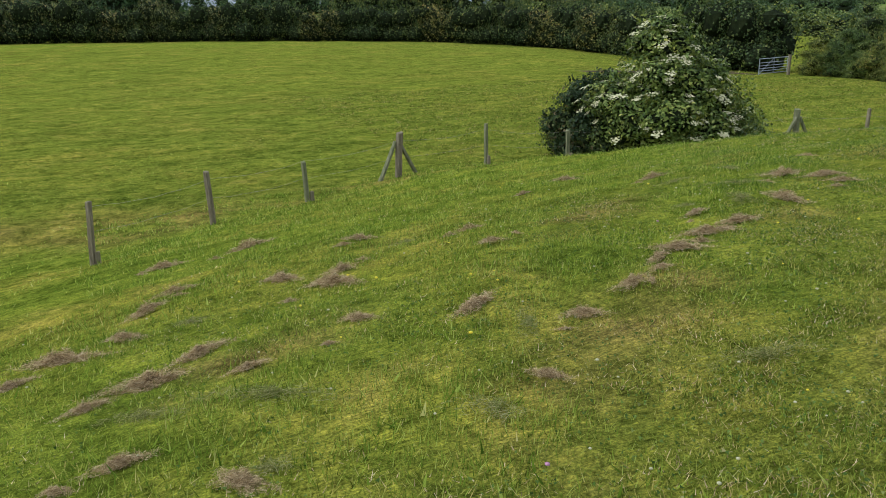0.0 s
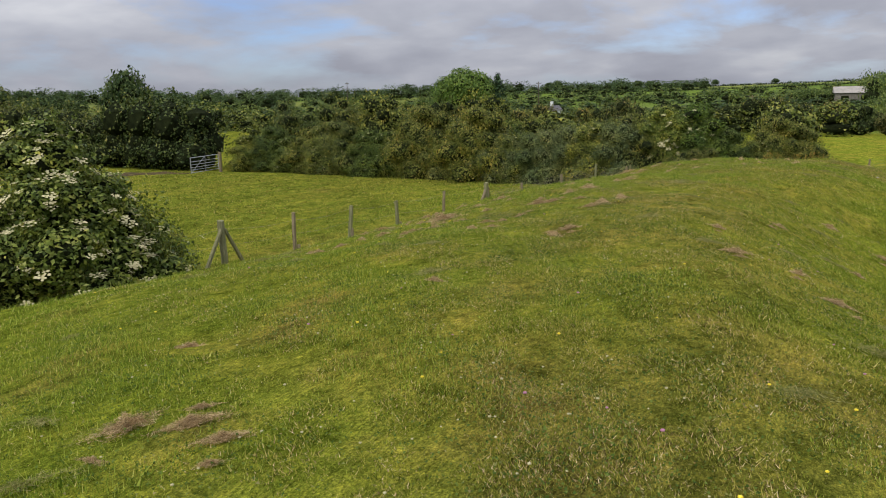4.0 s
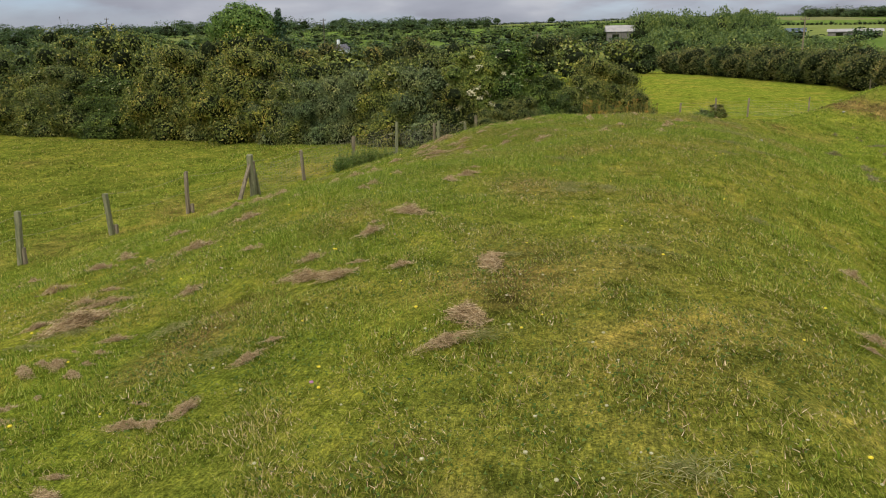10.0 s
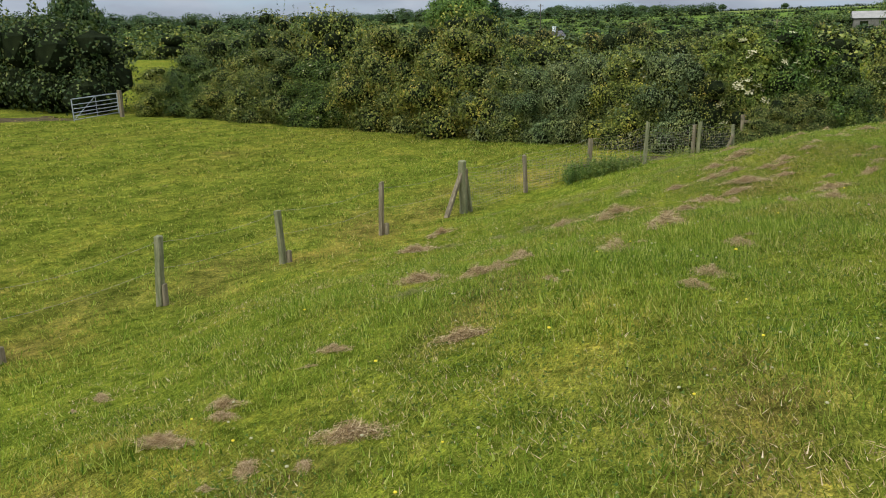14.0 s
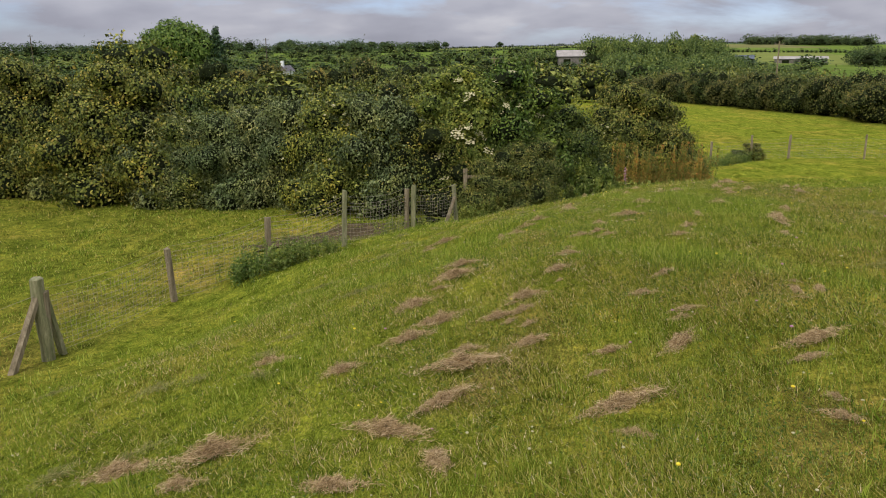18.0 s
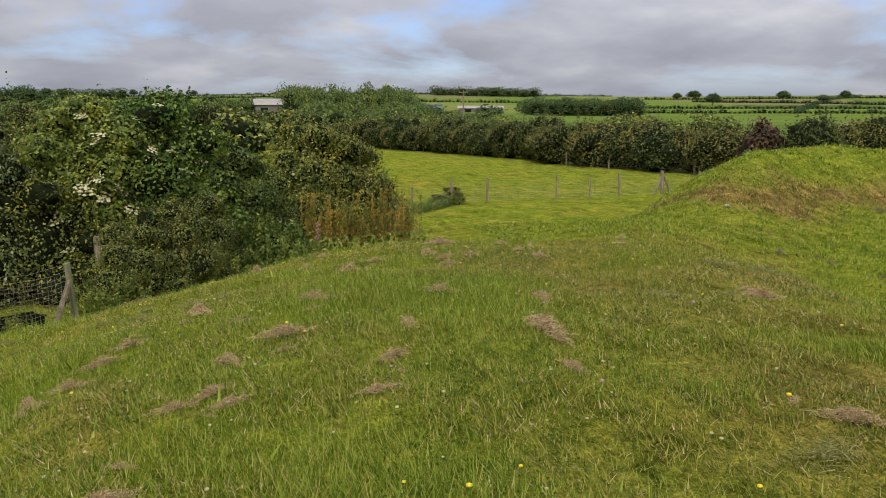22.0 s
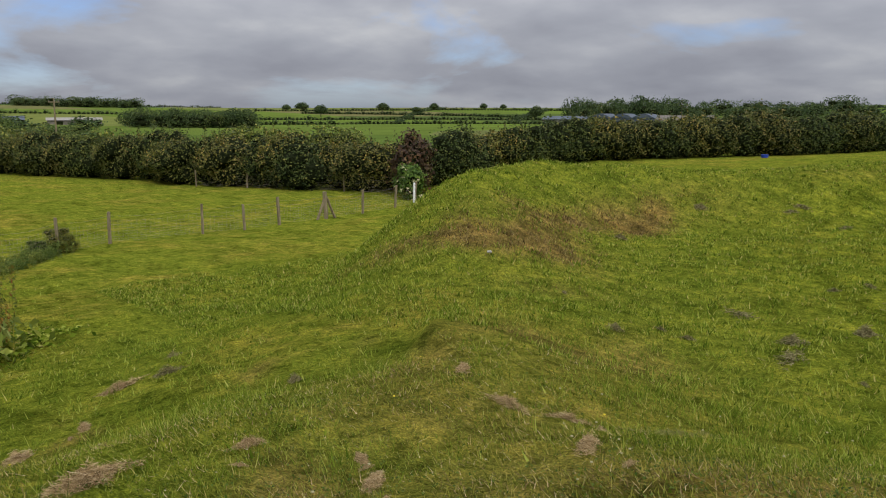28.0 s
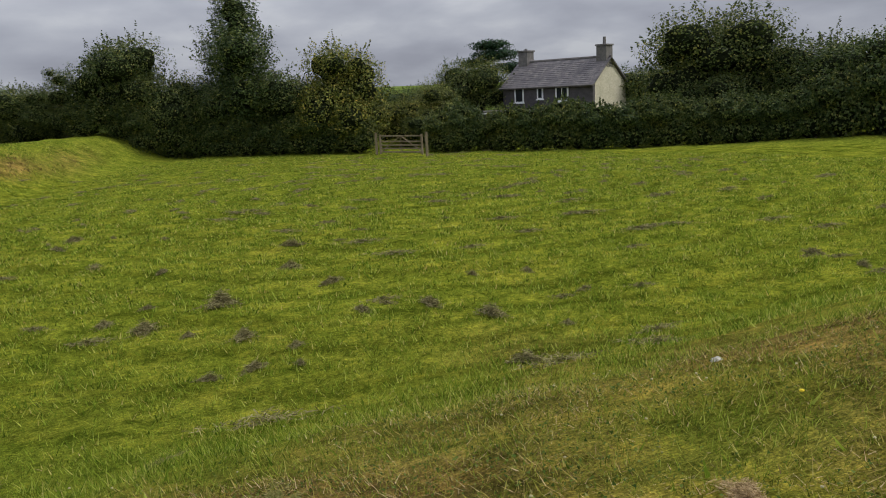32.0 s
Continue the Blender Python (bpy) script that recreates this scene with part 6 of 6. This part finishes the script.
for spots in HAY_SPOTS + FIELD_SPOTS:
    for x, y, half in spots:
        dark = spots in FIELD_SPOTS
        t = math.atan2(y - 17, x - 25) + 1.57 if dark else rim_way(y)
        lay("hay_clump", (OLD_HAY if dark else HAY)[int(g.integers(0, 3 if dark else 5))], x, y, half * (1.15 if dark else 1.45), t + g.normal(0, .3), "dark clump of old mowings lying on the inner field" if dark else "brown clump of dead mown grass lying on the turf", "clumps of old mowings" if dark else "clumps of dead grass")
        if g.uniform() < .6 and not dark:
            k = g.choice((-1, 1)) * (half + g.uniform(.05, .25))
            lay("hay_clump", HAY[int(g.integers(0, 5))], x + math.cos(t) * k + g.normal(0, .06), y + math.sin(t) * k, half * g.uniform(.5, .85), t + g.normal(0, .3), "small brown clump of dead mown grass on the turf", "clumps of dead grass")
for k in range(120):
    n = int(g.integers(0, len(ROUTE)))
    side = g.choice((-1, -1, 1)) * g.uniform(1.2, 6)
    t = rim_way(ROUTE[n, 1])
    lay("cut_grass", PALE[k % 2], ROUTE[n, 0] + math.sin(t) * side, ROUTE[n, 1] - math.cos(t) * side + g.uniform(-2, 4), g.uniform(.6, 1.2), t + g.normal(0, .35), "thin grey-green wisp of cut grass on the turf", "wisps of cut grass")

# old mowings lying in rings over the inner field, as the mower went round
n_wisp = 0
while n_wisp < 290:
    ring, t = round(g.uniform(3, 20) / 1.24) * 1.24 + g.normal(0, .12), g.uniform(0, 6.28)
    x, y = 25 + math.cos(t) * ring, 17 + math.sin(t) * ring
    if ground_z(x, y) > -1.5 or x > 42 or y < 4:
        continue
    n_wisp += 1
    h = new("hay_wisp", WISP)
    s = 1.35 * g.uniform(.5, 1.6) ** 1.2
    h.matrix_world = Matrix.Translation((x, y, ground_z(x, y) + .005)) @ Matrix.Rotation(t + 1.57 + g.normal(0, .3), 4, "Z") @ Matrix.Diagonal((s, s * .9, .9, 1))
    tagged(h, "thin wisp of old mowings on the inner field", "hay", "wisps of old mowings")


def flower_heads(name, n, reach, size, mat, label, high):
    """Small flower heads among the grass near the line walked."""
    k = g.integers(0, len(ROUTE) - 1, n)
    a, r = g.uniform(0, 6.28, n), .8 + reach * g.uniform(0, 1, n)
    x, y = ROUTE[k, 0] + np.cos(a) * r + g.normal(0, .5, n), ROUTE[k, 1] + np.sin(a) * r + g.normal(0, .5, n)
    z = land(x, y)
    unit = bmesh.new()
    bmesh.ops.create_icosphere(unit, subdivisions=1, radius=1)
    uv = np.array([v.co[:] for v in unit.verts])
    uf = np.array([[v.index for v in f.verts] for f in unit.faces])
    unit.free()
    s = size * g.uniform(.6, 1.2, n)
    v = uv[None] * np.stack([s, s, s * .6], 1)[:, None] + np.stack([x, y, z + g.uniform(.4, 1, n) * high], 1)[:, None]
    f = uf[None] + (np.arange(n) * len(uv))[:, None, None]
    return tagged(new(name, mesh_of(name, v.reshape(-1, 3), f.reshape(-1, 3), mat)), label, "flowers", kind="stuff")


flower_heads("white_clover", 1500, 6, .0095, UMBEL, "white clover heads dotted in the turf", .07)
flower_heads("buttercups", 240, 6, .012, YELLOW, "yellow flower heads dotted in the turf", .09)
flower_heads("red_clover", 60, 3, .012, PINK, "pink clover heads in the turf", .07)


def patch_of(name, x0, y0, rx, ry, turn, mat, label):
    """A bare patch following the ground, with a ragged edge."""
    rings, sides = 7, 40
    verts = [(0, 0)]
    for i in range(1, rings + 1):
        for j in range(sides):
            t = j / sides * 2 * math.pi
            r = i / rings * (1 + .25 * math.sin(3 * t + x0) + .15 * math.sin(7 * t + y0) + .1 * math.sin(13 * t))
            verts.append((math.cos(t) * r * rx, math.sin(t) * r * ry))
    v = np.array(verts)
    c, s = math.cos(radians(turn)), math.sin(radians(turn))
    x, y = x0 + v[:, 0] * c - v[:, 1] * s, y0 + v[:, 0] * s + v[:, 1] * c
    z = land(x, y) + .03 - .03 * (np.hypot(v[:, 0] / rx, v[:, 1] / ry) > .95)
    bm = bmesh.new()
    vs = [bm.verts.new(p) for p in zip(x, y, z)]
    for j in range(sides):
        bm.faces.new((vs[0], vs[1 + j], vs[1 + (j + 1) % sides]))
    for i in range(rings - 1):
        for j in range(sides):
            a, b = 1 + i * sides + j, 1 + i * sides + (j + 1) % sides
            bm.faces.new((vs[a], vs[a + sides], vs[b + sides], vs[b]))
    return tagged(new(name, bm_mesh(name, bm, mat)), label, "earth", kind="structure")


patch_of("bare_earth", -6.3, 31.9, 2.2, 1.35, 58, EARTH, "bare brown earth trodden below the hedge")
patch_of("bare_earth", -39.9, 32.4, 6.2, 1.6, 47, EARTH, "bare brown earth trodden at the field gate")


def stone(x, y, size, label):
    bm = bmesh.new()
    bmesh.ops.create_icosphere(bm, subdivisions=2, radius=1)
    for v in bm.verts:
        v.co *= 1 + .35 * noise.noise(v.co * 1.7 + Vector((x, y, 0)))
        v.co = Vector((v.co.x * size, v.co.y * size * .7, v.co.z * size * .5))
    ob = new("stone", bm_mesh("stone", bm, STONE))
    ob.matrix_world = Matrix.Translation((x, y, ground_z(x, y) + size * .15)) @ Matrix.Rotation(x, 4, "Z")
    return tagged(ob, label, "stone", "stones")


stone(4.94, 22.8, .05, "small pale limestone on the bank")
stone(10.03, 35.19, .06, "pale limestone showing in the mound's turf")

stalk = thing("grass_stalk", (2.32, 3.25, ground_z(2.32, 3.25)), "long pale bent grass stalk lying on the mown crest", "stalk")
ends = [(x, y, ground_z(x, y) + .055) for x, y in ((2.32, 3.25), (2.44, 3.16), (2.56, 3.09), (2.68, 3.04), (2.78, 2.97), (2.91, 2.9), (3.01, 2.87))]
bm = bmesh.new()
for a, b in zip(ends, ends[1:]):
    rod(bm, Vector(a) - stalk.location, Vector(b) - stalk.location, .0036, .003, 5)
part("stem", bm, BLADE, stalk)

trough = thing("water_trough", (-4.5, 32.1, ground_z(-4.5, 32.1) - .02), "black plastic water trough behind the netting fence", "trough", turn=35)
bm = box(bmesh.new(), -.38, -.22, 0, .38, .22, .36, bevel=.05)
top_face = max(bm.faces, key=lambda f: f.calc_center_median().z)
bmesh.ops.inset_region(bm, faces=[top_face], thickness=.05)
bmesh.ops.translate(bm, verts=top_face.verts[:], vec=(0, 0, -.2))
part("basin", bm, CORE, trough)
part("rim", rod(bmesh.new(), (-.38, -.23, .36), (.38, -.23, .36), .02, sides=6), CORE, trough)

tube = thing("tree_guard", (24.9, 55.6, ground_z(24.9, 55.6)), "white plastic tree guard by the field fence", "tree guard")
part("tube", rod(bmesh.new(), (0, 0, 0), (.02, 0, 1.2), .06, .055, 10), WHITE, tube)
part("stake", rod(bmesh.new(), (.12, 0, -.2), (.12, 0, 1.2), .025, sides=5), POST, tube)
drum = thing("feed_tub", (52, 51.5, ground_z(52, 51.5)), "low blue plastic feed tub by the far hedge", "tub")
part("tub", rod(bmesh.new(), (0, 0, 0), (0, 0, .2), .22, .25, 14), BLUE, drum)
